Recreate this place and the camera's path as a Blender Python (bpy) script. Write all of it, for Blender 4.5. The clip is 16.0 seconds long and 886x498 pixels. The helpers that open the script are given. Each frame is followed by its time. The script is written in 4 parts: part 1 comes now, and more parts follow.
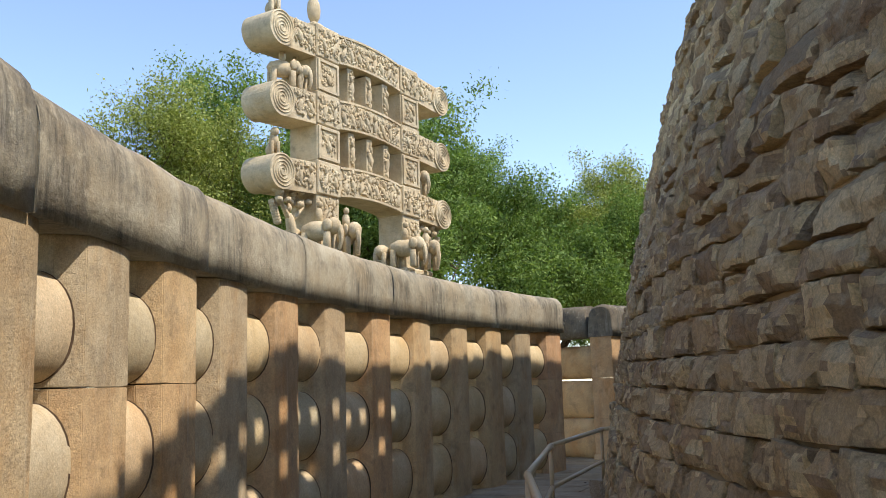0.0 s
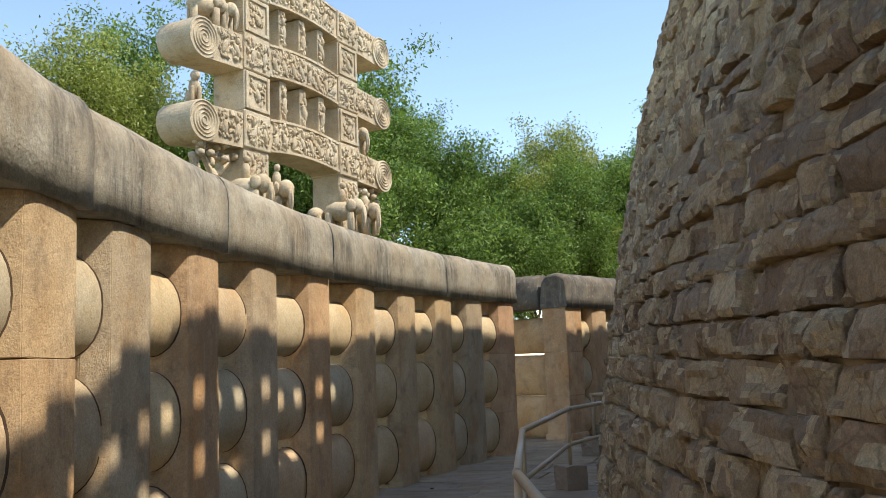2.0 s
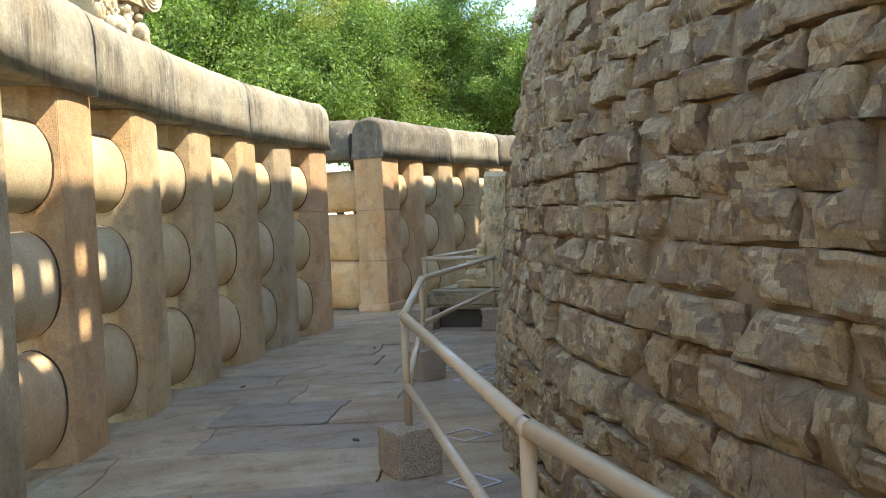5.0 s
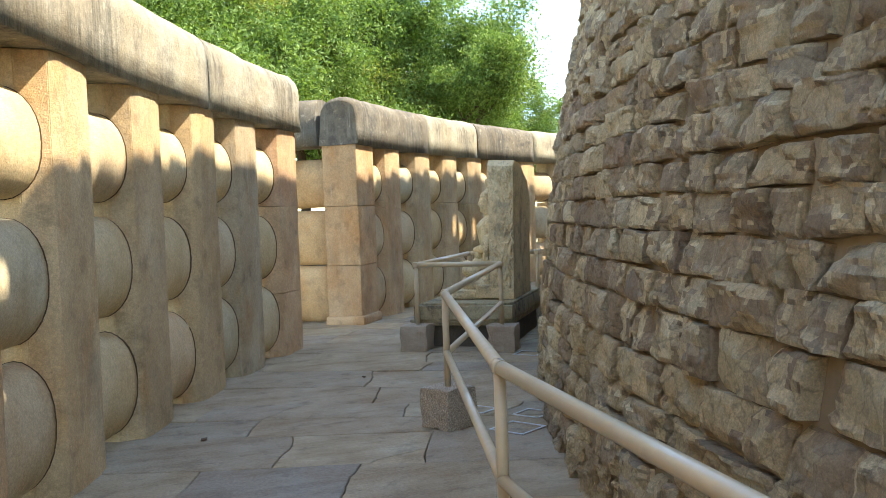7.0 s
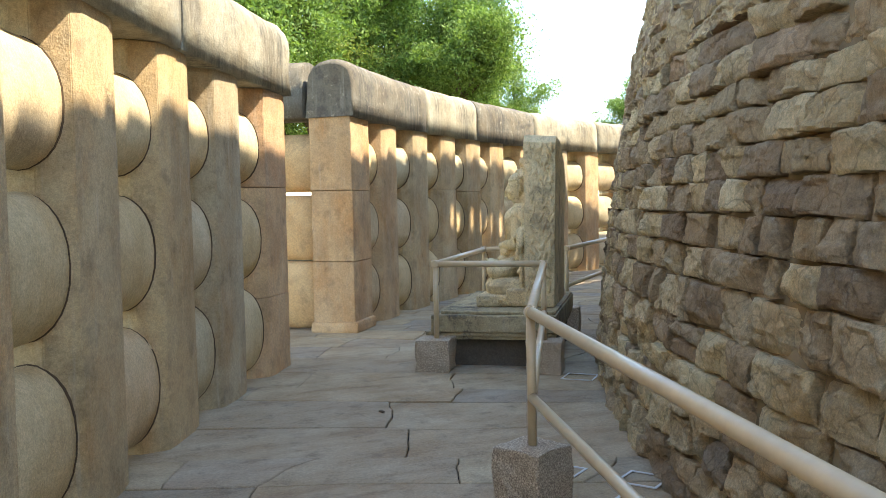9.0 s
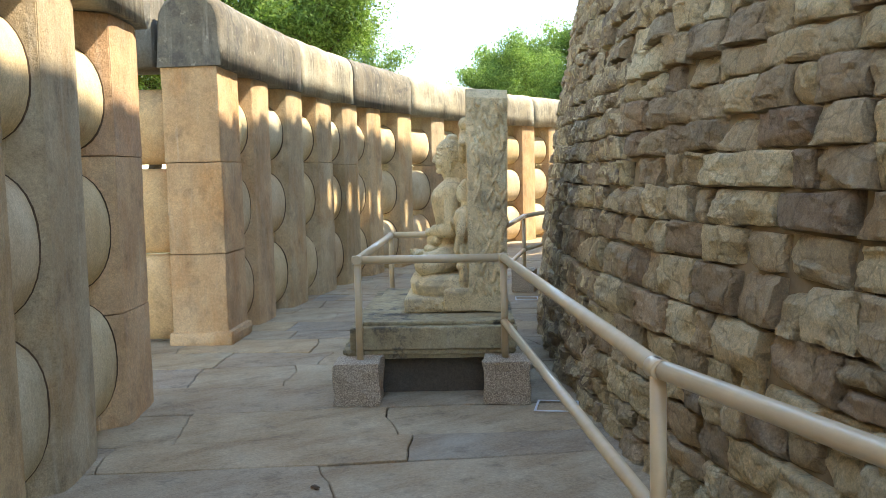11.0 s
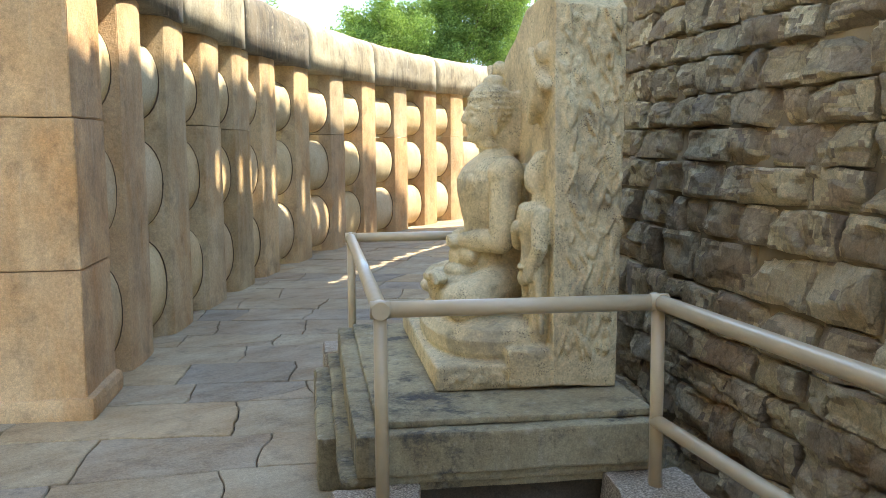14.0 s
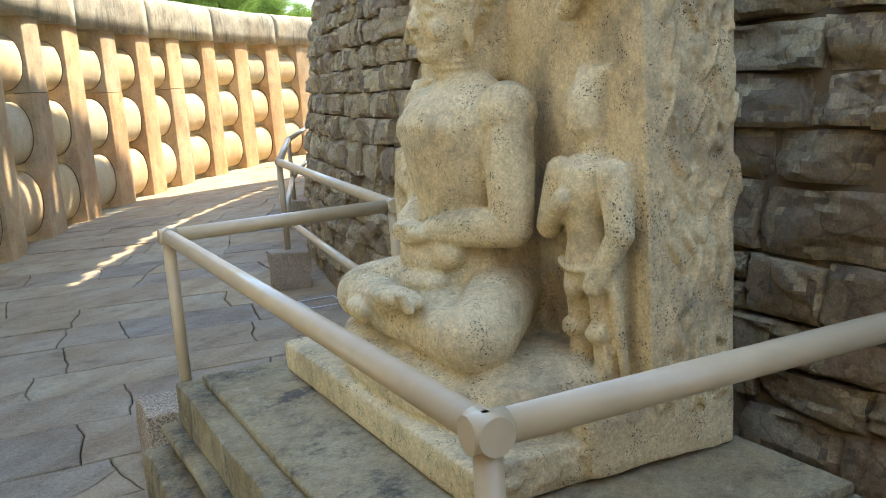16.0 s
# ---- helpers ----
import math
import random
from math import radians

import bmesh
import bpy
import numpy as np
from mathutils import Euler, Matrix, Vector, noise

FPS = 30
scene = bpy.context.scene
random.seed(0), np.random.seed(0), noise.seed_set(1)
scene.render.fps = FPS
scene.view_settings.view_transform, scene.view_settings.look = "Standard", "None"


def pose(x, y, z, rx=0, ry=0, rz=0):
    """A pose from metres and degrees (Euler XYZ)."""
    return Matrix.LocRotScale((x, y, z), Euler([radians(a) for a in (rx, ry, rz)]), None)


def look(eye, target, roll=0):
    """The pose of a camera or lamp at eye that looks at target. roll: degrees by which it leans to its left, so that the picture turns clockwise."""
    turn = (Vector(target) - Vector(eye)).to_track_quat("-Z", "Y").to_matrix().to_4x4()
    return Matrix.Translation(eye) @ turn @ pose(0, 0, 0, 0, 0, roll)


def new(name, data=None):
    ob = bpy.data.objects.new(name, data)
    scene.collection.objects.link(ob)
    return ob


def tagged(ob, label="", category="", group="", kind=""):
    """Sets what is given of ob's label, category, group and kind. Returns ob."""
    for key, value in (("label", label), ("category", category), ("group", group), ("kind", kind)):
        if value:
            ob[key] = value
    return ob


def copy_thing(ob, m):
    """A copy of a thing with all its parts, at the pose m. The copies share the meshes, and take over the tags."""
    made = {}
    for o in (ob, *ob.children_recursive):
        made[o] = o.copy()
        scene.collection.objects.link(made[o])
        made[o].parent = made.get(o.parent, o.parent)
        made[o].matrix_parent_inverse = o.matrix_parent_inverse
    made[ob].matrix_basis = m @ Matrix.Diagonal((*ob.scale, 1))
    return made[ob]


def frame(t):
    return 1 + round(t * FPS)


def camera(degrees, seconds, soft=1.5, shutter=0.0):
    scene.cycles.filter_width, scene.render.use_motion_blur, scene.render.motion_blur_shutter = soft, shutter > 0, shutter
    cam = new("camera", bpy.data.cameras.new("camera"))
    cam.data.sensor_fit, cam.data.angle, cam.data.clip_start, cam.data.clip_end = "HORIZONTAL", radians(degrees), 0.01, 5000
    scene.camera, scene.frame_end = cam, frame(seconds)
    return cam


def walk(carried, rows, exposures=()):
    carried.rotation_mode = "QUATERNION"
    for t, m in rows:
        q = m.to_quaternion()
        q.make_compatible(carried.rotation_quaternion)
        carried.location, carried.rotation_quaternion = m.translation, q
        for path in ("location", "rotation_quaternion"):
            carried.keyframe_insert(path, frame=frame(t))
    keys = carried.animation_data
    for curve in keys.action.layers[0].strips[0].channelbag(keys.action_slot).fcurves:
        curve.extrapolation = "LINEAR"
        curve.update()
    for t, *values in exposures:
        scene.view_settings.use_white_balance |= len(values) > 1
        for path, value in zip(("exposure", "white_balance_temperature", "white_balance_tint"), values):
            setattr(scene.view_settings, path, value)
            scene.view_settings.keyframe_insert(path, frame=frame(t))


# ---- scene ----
cam = camera(51.99, 16.0, soft=0.8)
ROWS = [
    (0.0, -0.007, -0.032, 1.681, 98.47, 1.61, 0.13),
    (0.5, -0.007, 0.390, 1.686, 97.32, 0.62, 1.94),
    (1.0, -0.153, 0.756, 1.681, 96.78, 1.17, -1.05),
    (1.5, -0.211, 1.129, 1.667, 96.78, 2.79, -3.04),
    (2.0, -0.213, 1.641, 1.669, 96.87, 1.91, -4.24),
    (2.5, -0.317, 2.085, 1.702, 100.26, 2.07, -6.33),
    (3.0, -0.251, 2.592, 1.674, 97.08, 2.86, -6.92),
    (3.5, -0.274, 3.117, 1.606, 89.76, 1.30, -10.08),
    (4.0, -0.347, 3.596, 1.623, 87.41, 2.01, -13.93),
    (6.5, -0.508, 6.310, 1.614, 88.75, 1.52, -22.18),
    (7.0, -0.428, 6.926, 1.594, 87.63, 2.03, -23.06),
    (7.5, -0.459, 7.500, 1.573, 87.02, 1.62, -25.41),
    (8.0, -0.382, 8.037, 1.551, 87.14, 1.11, -25.49),
    (10.5, 0.013, 10.830, 1.564, 85.83, 1.07, -32.13),
    (11.0, 0.141, 11.380, 1.563, 85.26, 1.29, -36.75),
    (11.5, 0.242, 11.856, 1.575, 84.80, 1.46, -40.84),
    (12.0, 0.480, 12.405, 1.575, 83.93, 1.25, -42.76),
    (12.5, 0.638, 12.946, 1.566, 84.36, 1.07, -46.29),
    (13.0, 0.877, 13.440, 1.565, 84.94, 0.57, -46.28),
    (13.5, 1.040, 13.951, 1.560, 85.29, -0.01, -45.78),
    (14.0, 1.261, 14.424, 1.550, 83.49, 0.40, -46.79),
    (14.5, 1.511, 14.916, 1.530, 80.89, 0.72, -48.28),
    (15.0, 1.690, 15.372, 1.531, 80.17, 2.19, -55.21),
    (15.5, 1.980, 15.795, 1.501, 78.64, 3.64, -60.15),
    (16.0, 2.167, 16.207, 1.509, 79.55, 4.06, -66.05),
]
EXPOSURES = [(0.0, 1.28, 6800, 14), (3.0, 1.45, 6700, 12), (3.5, 2.1, 6900, 11), (4.2, 2.4, 7000, 10), (7.0, 2.7, 7100, 9), (11.0, 2.85, 7250, 8), (12.5, 2.95, 7250, 8), (16.0, 2.95, 7250, 9)]
walk(cam, [(t, pose(*row)) for t, *row in ROWS], EXPOSURES)

# ---- light ----
SUN_AZ, SUN_EL = -20.0, 55.0
sun_dir = Vector((math.cos(radians(SUN_AZ)) * math.cos(radians(SUN_EL)), math.sin(radians(SUN_AZ)) * math.cos(radians(SUN_EL)), math.sin(radians(SUN_EL))))
world = bpy.data.worlds.new("sky")
scene.world = world
world.use_nodes = True
wn = world.node_tree
sky = wn.nodes.new("ShaderNodeTexSky")
sky.sky_type, sky.sun_disc = "NISHITA", False
sky.sun_elevation, sky.sun_rotation = radians(SUN_EL), radians(90 - SUN_AZ)
sky.air_density, sky.dust_density, sky.ozone_density, sky.altitude = 1.0, 0.1, 1.6, 1200
wn.links.new(sky.outputs["Color"], wn.nodes["Background"].inputs["Color"])
wn.nodes["Background"].inputs["Strength"].default_value = 0.13
sun = new("sun", bpy.data.lights.new("sun", "SUN"))
sun.data.energy, sun.data.angle, sun.data.color = 2.2, radians(0.55), (1.0, 0.95, 0.87)
sun.matrix_world = look(sun_dir * 60, (0, 0, 0))

# ---- materials ----
def srgb(r, g, b):
    return tuple((c / 255 / 12.92 if c <= 10 else ((c / 255 + 0.055) / 1.055) ** 2.4) for c in (r, g, b)) + (1.0,)


class Net:
    """A small helper to lay out a node material."""

    def __init__(self, name):
        self.mat = bpy.data.materials.new(name)
        self.mat.use_nodes = True
        self.t = self.mat.node_tree
        self.bsdf = self.t.nodes["Principled BSDF"]
        self.pos = self.t.nodes.new("ShaderNodeNewGeometry")

    def link(self, a, b):
        self.t.links.new(a, b)

    def noise(self, scale, detail=4.0, rough=0.6, stretch=None, kind="fBM"):
        n = self.t.nodes.new("ShaderNodeTexNoise")
        n.inputs["Scale"].default_value, n.inputs["Detail"].default_value, n.inputs["Roughness"].default_value = scale, detail, rough
        src = self.pos.outputs["Position"]
        if stretch:
            m = self.t.nodes.new("ShaderNodeVectorMath")
            m.operation = "MULTIPLY"
            m.inputs[1].default_value = stretch
            self.link(src, m.inputs[0])
            src = m.outputs[0]
        self.link(src, n.inputs["Vector"])
        return n.outputs["Fac"]

    def ramp(self, fac, *stops):
        r = self.t.nodes.new("ShaderNodeValToRGB")
        e = r.color_ramp.elements
        while len(e) < len(stops):
            e.new(0.5)
        for el, (p, c) in zip(e, stops):
            el.position, el.color = p, c if len(c) == 4 else (*c, 1)
        self.link(fac, r.inputs["Fac"])
        return r.outputs["Color"]

    def mix(self, fac, a, b, how="MIX"):
        m = self.t.nodes.new("ShaderNodeMix")
        m.data_type, m.blend_type = "RGBA", how
        for v, s in ((fac, m.inputs[0]), (a, m.inputs[6]), (b, m.inputs[7])):
            if isinstance(v, (int, float, tuple)):
                s.default_value = v
            else:
                self.link(v, s)
        return m.outputs[2]

    def value(self, fac, lo, hi, a=0.0, b=1.0):
        m = self.t.nodes.new("ShaderNodeMapRange")
        for k, v in zip((1, 2, 3, 4), (lo, hi, a, b)):
            m.inputs[k].default_value = v
        self.link(fac, m.inputs[0])
        return m.outputs[0]

    def rand(self, island=False):
        if island:
            return self.pos.outputs["Random Per Island"]
        return self.t.nodes.new("ShaderNodeObjectInfo").outputs["Random"]

    def bump(self, fac, strength, distance, under=None):
        b = self.t.nodes.new("ShaderNodeBump")
        b.inputs["Strength"].default_value, b.inputs["Distance"].default_value = strength, distance
        self.link(fac, b.inputs["Height"])
        if under:
            self.link(under, b.inputs["Normal"])
        return b.outputs["Normal"]

    def done(self, color, rough=0.85, normal=None, metal=0.0, spec=0.3):
        i = self.bsdf.inputs
        if isinstance(color, tuple):
            i["Base Color"].default_value = color
        else:
            self.link(color, i["Base Color"])
        if isinstance(rough, float):
            i["Roughness"].default_value = rough
        else:
            self.link(rough, i["Roughness"])
        i["Metallic"].default_value, i["Specular IOR Level"].default_value = metal, spec
        if normal:
            self.link(normal, i["Normal"])
        return self.mat


def sandstone(name, tones, island=False, streak=0.0, stain=0.3, pits=0.5, bumpy=0.6, lichen=None, rust=0.0, crust=0.0, holes=0.0, bands=0.0, strata=0.0, blotch=0.0, fracture=0.0):
    """Weathered sandstone: tones by piece, cloudy stains, dark streaks, pits and grain."""
    n = Net(name)
    k = len(tones) - 1
    base = n.ramp(n.rand(island), *[(i / max(k, 1), t) for i, t in enumerate(tones)])
    cloud = n.noise(1.7, 6, 0.65)
    base = n.mix(n.value(cloud, 0.35, 0.7, 0.0, 0.55), base, n.mix(1.0, base, srgb(205, 178, 140), "MULTIPLY"))
    dirt = n.noise(4.5, 8, 0.7)
    base = n.mix(n.value(dirt, 0.52, 0.72, 0.0, stain), base, srgb(78, 70, 60))
    grain = n.noise(140, 3, 0.7)
    base = n.mix(0.6, base, n.ramp(grain, (0.3, (0.66, 0.66, 0.66)), (0.7, (1.36, 1.34, 1.30))), "MULTIPLY")
    if streak:
        s = n.noise(1.0, 9, 0.75, (15, 15, 1.6))
        patch = n.noise(1.3, 5, 0.6)
        f = n.t.nodes.new("ShaderNodeMath")
        f.operation = "MULTIPLY"
        n.link(n.value(s, 0.40, 0.66, 0.15, streak), f.inputs[0])
        n.link(n.value(patch, 0.44, 0.60, 0.0, 1.0), f.inputs[1])
        base = n.mix(f.outputs[0], base, srgb(62, 62, 58))
        w = n.noise(1.0, 6, 0.6, (18, 18, 1.2))
        base = n.mix(n.value(w, 0.58, 0.78, 0.0, 0.3), base, srgb(205, 198, 180))
    if lichen:
        l = n.noise(26, 6, 0.75)
        base = n.mix(n.value(l, 0.60, 0.70, 0.0, 0.6), base, lichen)
    speck = n.noise(46, 5, 0.7)
    base = n.mix(0.4, base, n.ramp(speck, (0.34, (0.66, 0.65, 0.64)), (0.62, (1.32, 1.31, 1.29))), "MULTIPLY")
    if rust:
        base = n.mix(n.value(n.noise(2.3, 7, 0.65, (1, 1, 0.5)), 0.5, 0.68, 0.0, rust), base, n.mix(1.0, base, srgb(242, 204, 150), "MULTIPLY"))
    if crust:
        base = n.mix(n.value(n.noise(3.2, 9, 0.75), 0.54, 0.63, 0.0, crust), base, srgb(72, 70, 68))
        base = n.mix(n.value(n.noise(11, 8, 0.7), 0.58, 0.7, 0.0, 0.5), base, srgb(205, 194, 168))
    if blotch:
        base = n.mix(n.value(n.noise(3.4, 8, 0.72), 0.52, 0.62, 0.0, blotch), base, srgb(126, 122, 108))
    if bands:
        base = n.mix(n.value(n.noise(1.0, 8, 0.6, (1.2, 5, 1)), 0.45, 0.65, 0.0, bands), base, n.mix(1.0, base, srgb(218, 208, 200), "MULTIPLY"))
    hole = n.t.nodes.new("ShaderNodeTexVoronoi")
    hole.inputs["Scale"].default_value = 34
    n.link(n.pos.outputs["Position"], hole.inputs["Vector"])
    pit = n.value(hole.outputs["Distance"], 0.08, 0.3, 0.0, 1.0)
    if holes:
        for scale, reach in ((70, 0.26), (160, 0.36)):
            cell = n.t.nodes.new("ShaderNodeTexVoronoi")
            cell.inputs["Scale"].default_value = scale
            n.link(n.pos.outputs["Position"], cell.inputs["Vector"])
            hollow = n.t.nodes.new("ShaderNodeMath")
            hollow.operation = "MULTIPLY"
            n.link(n.value(cell.outputs["Distance"], reach * 0.6, reach, holes, 0.0), hollow.inputs[0])
            n.link(n.value(n.noise(11, 8, 0.75), 0.515, 0.58, 0.0, 1.0), hollow.inputs[1])
            base = n.mix(hollow.outputs[0], base, srgb(70, 63, 52))
            pit = n.mix(hollow.outputs[0], pit, (0.0, 0.0, 0.0, 1.0))
    nb = n.bump(n.noise(9, 8, 0.7), bumpy, 0.03)
    nb = n.bump(n.noise(28, 8, 0.75), bumpy * 0.9, 0.014, nb)
    nb = n.bump(n.noise(90, 6, 0.75), bumpy * 0.9, 0.006, nb)
    if strata:
        nb = n.bump(n.noise(1.0, 8, 0.7, (5, 5, 34)), strata, 0.02, nb)
        nb = n.bump(n.noise(24, 9, 0.8), strata, 0.022, nb)
    if fracture:
        # sharp broken facets and cracks across a quarried face
        warp = n.t.nodes.new("ShaderNodeVectorMath")
        warp.operation = "MULTIPLY_ADD"
        wn_ = n.t.nodes.new("ShaderNodeTexNoise")
        wn_.inputs["Scale"].default_value, wn_.inputs["Detail"].default_value = 7.0, 4.0
        n.link(n.pos.outputs["Position"], wn_.inputs["Vector"])
        n.link(wn_.outputs["Color"], warp.inputs[0])
        warp.inputs[1].default_value = (0.16, 0.16, 0.09)
        n.link(n.pos.outputs["Position"], warp.inputs[2])
        chip = n.t.nodes.new("ShaderNodeTexVoronoi")
        chip.feature = "F1"
        chip.inputs["Scale"].default_value = 13.0
        n.link(warp.outputs[0], chip.inputs["Vector"])
        nb = n.bump(chip.outputs["Distance"], fracture, 0.035, nb)
        crack = n.t.nodes.new("ShaderNodeTexVoronoi")
        crack.feature = "DISTANCE_TO_EDGE"
        crack.inputs["Scale"].default_value = 5.0
        n.link(warp.outputs[0], crack.inputs["Vector"])
        thin = n.value(crack.outputs["Distance"], 0.0, 0.035, 0.0, 1.0)
        nb = n.bump(thin, fracture * 0.7, 0.02, nb)
        base = n.mix(n.value(thin, 0.0, 1.0, 0.28, 0.0), base, srgb(70, 58, 46))
    nb = n.bump(pit, pits * 0.35, 0.006, nb)
    return n.done(base, 0.88, nb, spec=0.25)


M_PILLAR = sandstone("pillar_sandstone", (srgb(198, 174, 134), srgb(188, 172, 142), srgb(208, 172, 128), srgb(196, 170, 134), srgb(176, 162, 134), srgb(210, 184, 142), srgb(202, 172, 130), srgb(184, 166, 128)), stain=0.45, pits=0.8, bumpy=0.5, rust=0.5, streak=0.32)
M_BAR = sandstone("crossbar_sandstone", (srgb(204, 184, 144), srgb(210, 190, 150), srgb(188, 178, 150), srgb(208, 182, 144), srgb(196, 184, 156)), stain=0.25, pits=0.6, bumpy=0.25, rust=0.15)
M_RED = sandstone("reddish_sandstone", (srgb(200, 168, 130), srgb(210, 176, 134), srgb(196, 160, 126)), stain=0.45, pits=0.8, bumpy=0.5, rust=0.5, streak=0.3)
M_AMBER = sandstone("amber_sandstone", (srgb(212, 180, 134), srgb(206, 174, 130)), stain=0.35, pits=0.6, bumpy=0.3, rust=0.4)
M_COPING = sandstone("coping_sandstone", (srgb(168, 162, 142), srgb(178, 171, 150), srgb(162, 156, 138)), stain=0.5, streak=0.85, bumpy=0.45, crust=0.3)
M_COPING_DARK = sandstone("black_crusted_coping", (srgb(118, 113, 102), srgb(128, 122, 108)), stain=0.6, streak=0.85, bumpy=0.5, crust=0.6)
M_GATE = sandstone("gateway_sandstone", (srgb(206, 192, 160), srgb(212, 198, 166)), stain=0.45, bumpy=0.6, streak=0.25)
DRUM_TONES = (srgb(214, 194, 152), srgb(176, 154, 124), srgb(234, 216, 172), srgb(196, 174, 138), srgb(160, 142, 118), srgb(224, 206, 162), srgb(172, 150, 124), srgb(240, 222, 178), srgb(206, 184, 144), srgb(166, 146, 120), srgb(220, 200, 156), srgb(196, 170, 138))
M_DRUM = sandstone("drum_stone", DRUM_TONES, stain=0.3, bumpy=0.85, pits=0.3, rust=0.25, crust=0.3, strata=0.9, fracture=0.45)
M_DRUMI = sandstone("drum_stone_far", DRUM_TONES, island=True, stain=0.3, bumpy=0.85, pits=0.3, rust=0.25, crust=0.3, strata=0.9, fracture=0.45)
M_STATUE = sandstone("statue_stone", (srgb(220, 202, 160), srgb(220, 202, 160)), stain=0.4, pits=0.8, bumpy=0.45, lichen=srgb(120, 114, 98), holes=0.85, blotch=0.45)
# dark stained stone; shade under the mouldings is also put into this tone
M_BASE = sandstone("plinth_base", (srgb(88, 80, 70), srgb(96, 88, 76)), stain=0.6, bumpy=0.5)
M_PLINTH = sandstone("plinth_stone", (srgb(176, 164, 130), srgb(184, 170, 134)), stain=0.75, streak=0.9, bumpy=0.8, lichen=srgb(84, 80, 66), crust=0.8)
M_FLOOR = sandstone("flagstone", (srgb(178, 160, 130), srgb(164, 150, 130), srgb(186, 164, 128), srgb(152, 142, 126), srgb(182, 166, 136), srgb(168, 150, 124)), stain=0.5, bumpy=0.4, pits=0.25, bands=0.6)


def plain(name, color, rough, bump_scale=40, bump_amount=0.2, vary=0.15, spec=0.3, metal=0.0):
    n = Net(name)
    f = n.noise(bump_scale * 0.12, 5)
    dark = tuple(c * (1 - vary) for c in color[:3]) + (1,)
    lite = tuple(min(1, c * (1 + vary)) for c in color[:3]) + (1,)
    nb = n.bump(n.noise(bump_scale, 5, 0.7), bump_amount, 0.004)
    return n.done(n.ramp(f, (0.3, dark), (0.7, lite)), rough, nb, metal, spec)


M_MORTAR = plain("dark_joint", srgb(84, 66, 48), 0.95, 60, 0.5, 0.4)
M_BACKING = plain("drum_core", srgb(136, 118, 90), 0.95, 30, 0.8, 0.4)
M_PAINT = plain("beige_paint", srgb(198, 176, 140), 0.3, 90, 0.06, 0.08, spec=0.5)
M_WHITE = plain("white_marking", srgb(205, 202, 196), 0.8, 50, 0.2, 0.15)
M_GROUND = plain("dry_ground", srgb(120, 114, 84), 0.95, 3, 0.6, 0.35)
M_BED = plain("floor_bed", srgb(84, 76, 66), 0.95, 20, 0.5, 0.3)
M_BARK = plain("bark", srgb(92, 76, 60), 0.95, 25, 0.9, 0.35)


def granite():
    n = Net("granite")
    sp = n.noise(120, 2, 0.6)
    c = n.ramp(sp, (0.34, srgb(126, 110, 92)), (0.5, srgb(172, 154, 130)), (0.66, srgb(214, 196, 168)))
    nb = n.bump(n.noise(30, 6, 0.8), 0.9, 0.014)
    return n.done(c, 0.9, nb)


M_GRANITE = granite()


def leaf_mat(name, a, b, c):
    n = Net(name)
    col = n.ramp(n.rand(True), (0.0, a), (0.5, b), (1.0, c))
    n.done(col, 0.65, spec=0.18)
    tr = n.t.nodes.new("ShaderNodeBsdfTranslucent")
    n.link(n.mix(1.0, col, srgb(240, 248, 175), "MULTIPLY"), tr.inputs["Color"])
    mx = n.t.nodes.new("ShaderNodeMixShader")
    mx.inputs[0].default_value = 0.42
    n.link(n.bsdf.outputs[0], mx.inputs[1])
    n.link(tr.outputs[0], mx.inputs[2])
    n.link(mx.outputs[0], n.t.nodes["Material Output"].inputs["Surface"])
    return n.mat


M_LEAF = leaf_mat("leaves_green", srgb(86, 108, 54), srgb(118, 144, 74), srgb(156, 178, 104))
M_LEAF2 = leaf_mat("leaves_yellow_green", srgb(112, 122, 60), srgb(150, 158, 82), srgb(186, 190, 116))


# ---- building blocks ----
def part(name, bm, material, parent=None, label="", smooth=False):
    """Links a bmesh as one mesh object, under a thing or a part."""
    me = bpy.data.meshes.new(name)
    bm.to_mesh(me)
    bm.free()
    if smooth:
        me.shade_smooth()
    me.materials.append(material)
    ob = new(name, me)
    if parent:
        ob.parent = parent
    return tagged(ob, label)


def empty(name, place=(0, 0, 0)):
    ob = new(name)
    ob.location = place
    return ob


def add_box(bm, m, lo, hi, bevel=0.0, segs=2):
    made = bmesh.ops.create_cube(bm, size=1.0)["verts"]
    mid, size = [(a + b) / 2 for a, b in zip(lo, hi)], [b - a for a, b in zip(lo, hi)]
    bmesh.ops.transform(bm, matrix=m @ Matrix.LocRotScale(mid, None, size), verts=made)
    if bevel:
        edges = list({e for v in made for e in v.link_edges})
        bmesh.ops.bevel(bm, geom=edges, offset=bevel, segments=segs, affect="EDGES", profile=0.6)
    return made


def prism(bm, m, outline, z0, z1):
    """An upright prism on a plan outline (counter-clockwise)."""
    lo = [bm.verts.new(m @ Vector((x, y, z0))) for x, y in outline]
    hi = [bm.verts.new(m @ Vector((x, y, z1))) for x, y in outline]
    k = len(outline)
    for i in range(k):
        bm.faces.new((lo[i], lo[(i + 1) % k], hi[(i + 1) % k], hi[i]))
    bm.faces.new(lo[::-1])
    bm.faces.new(hi)


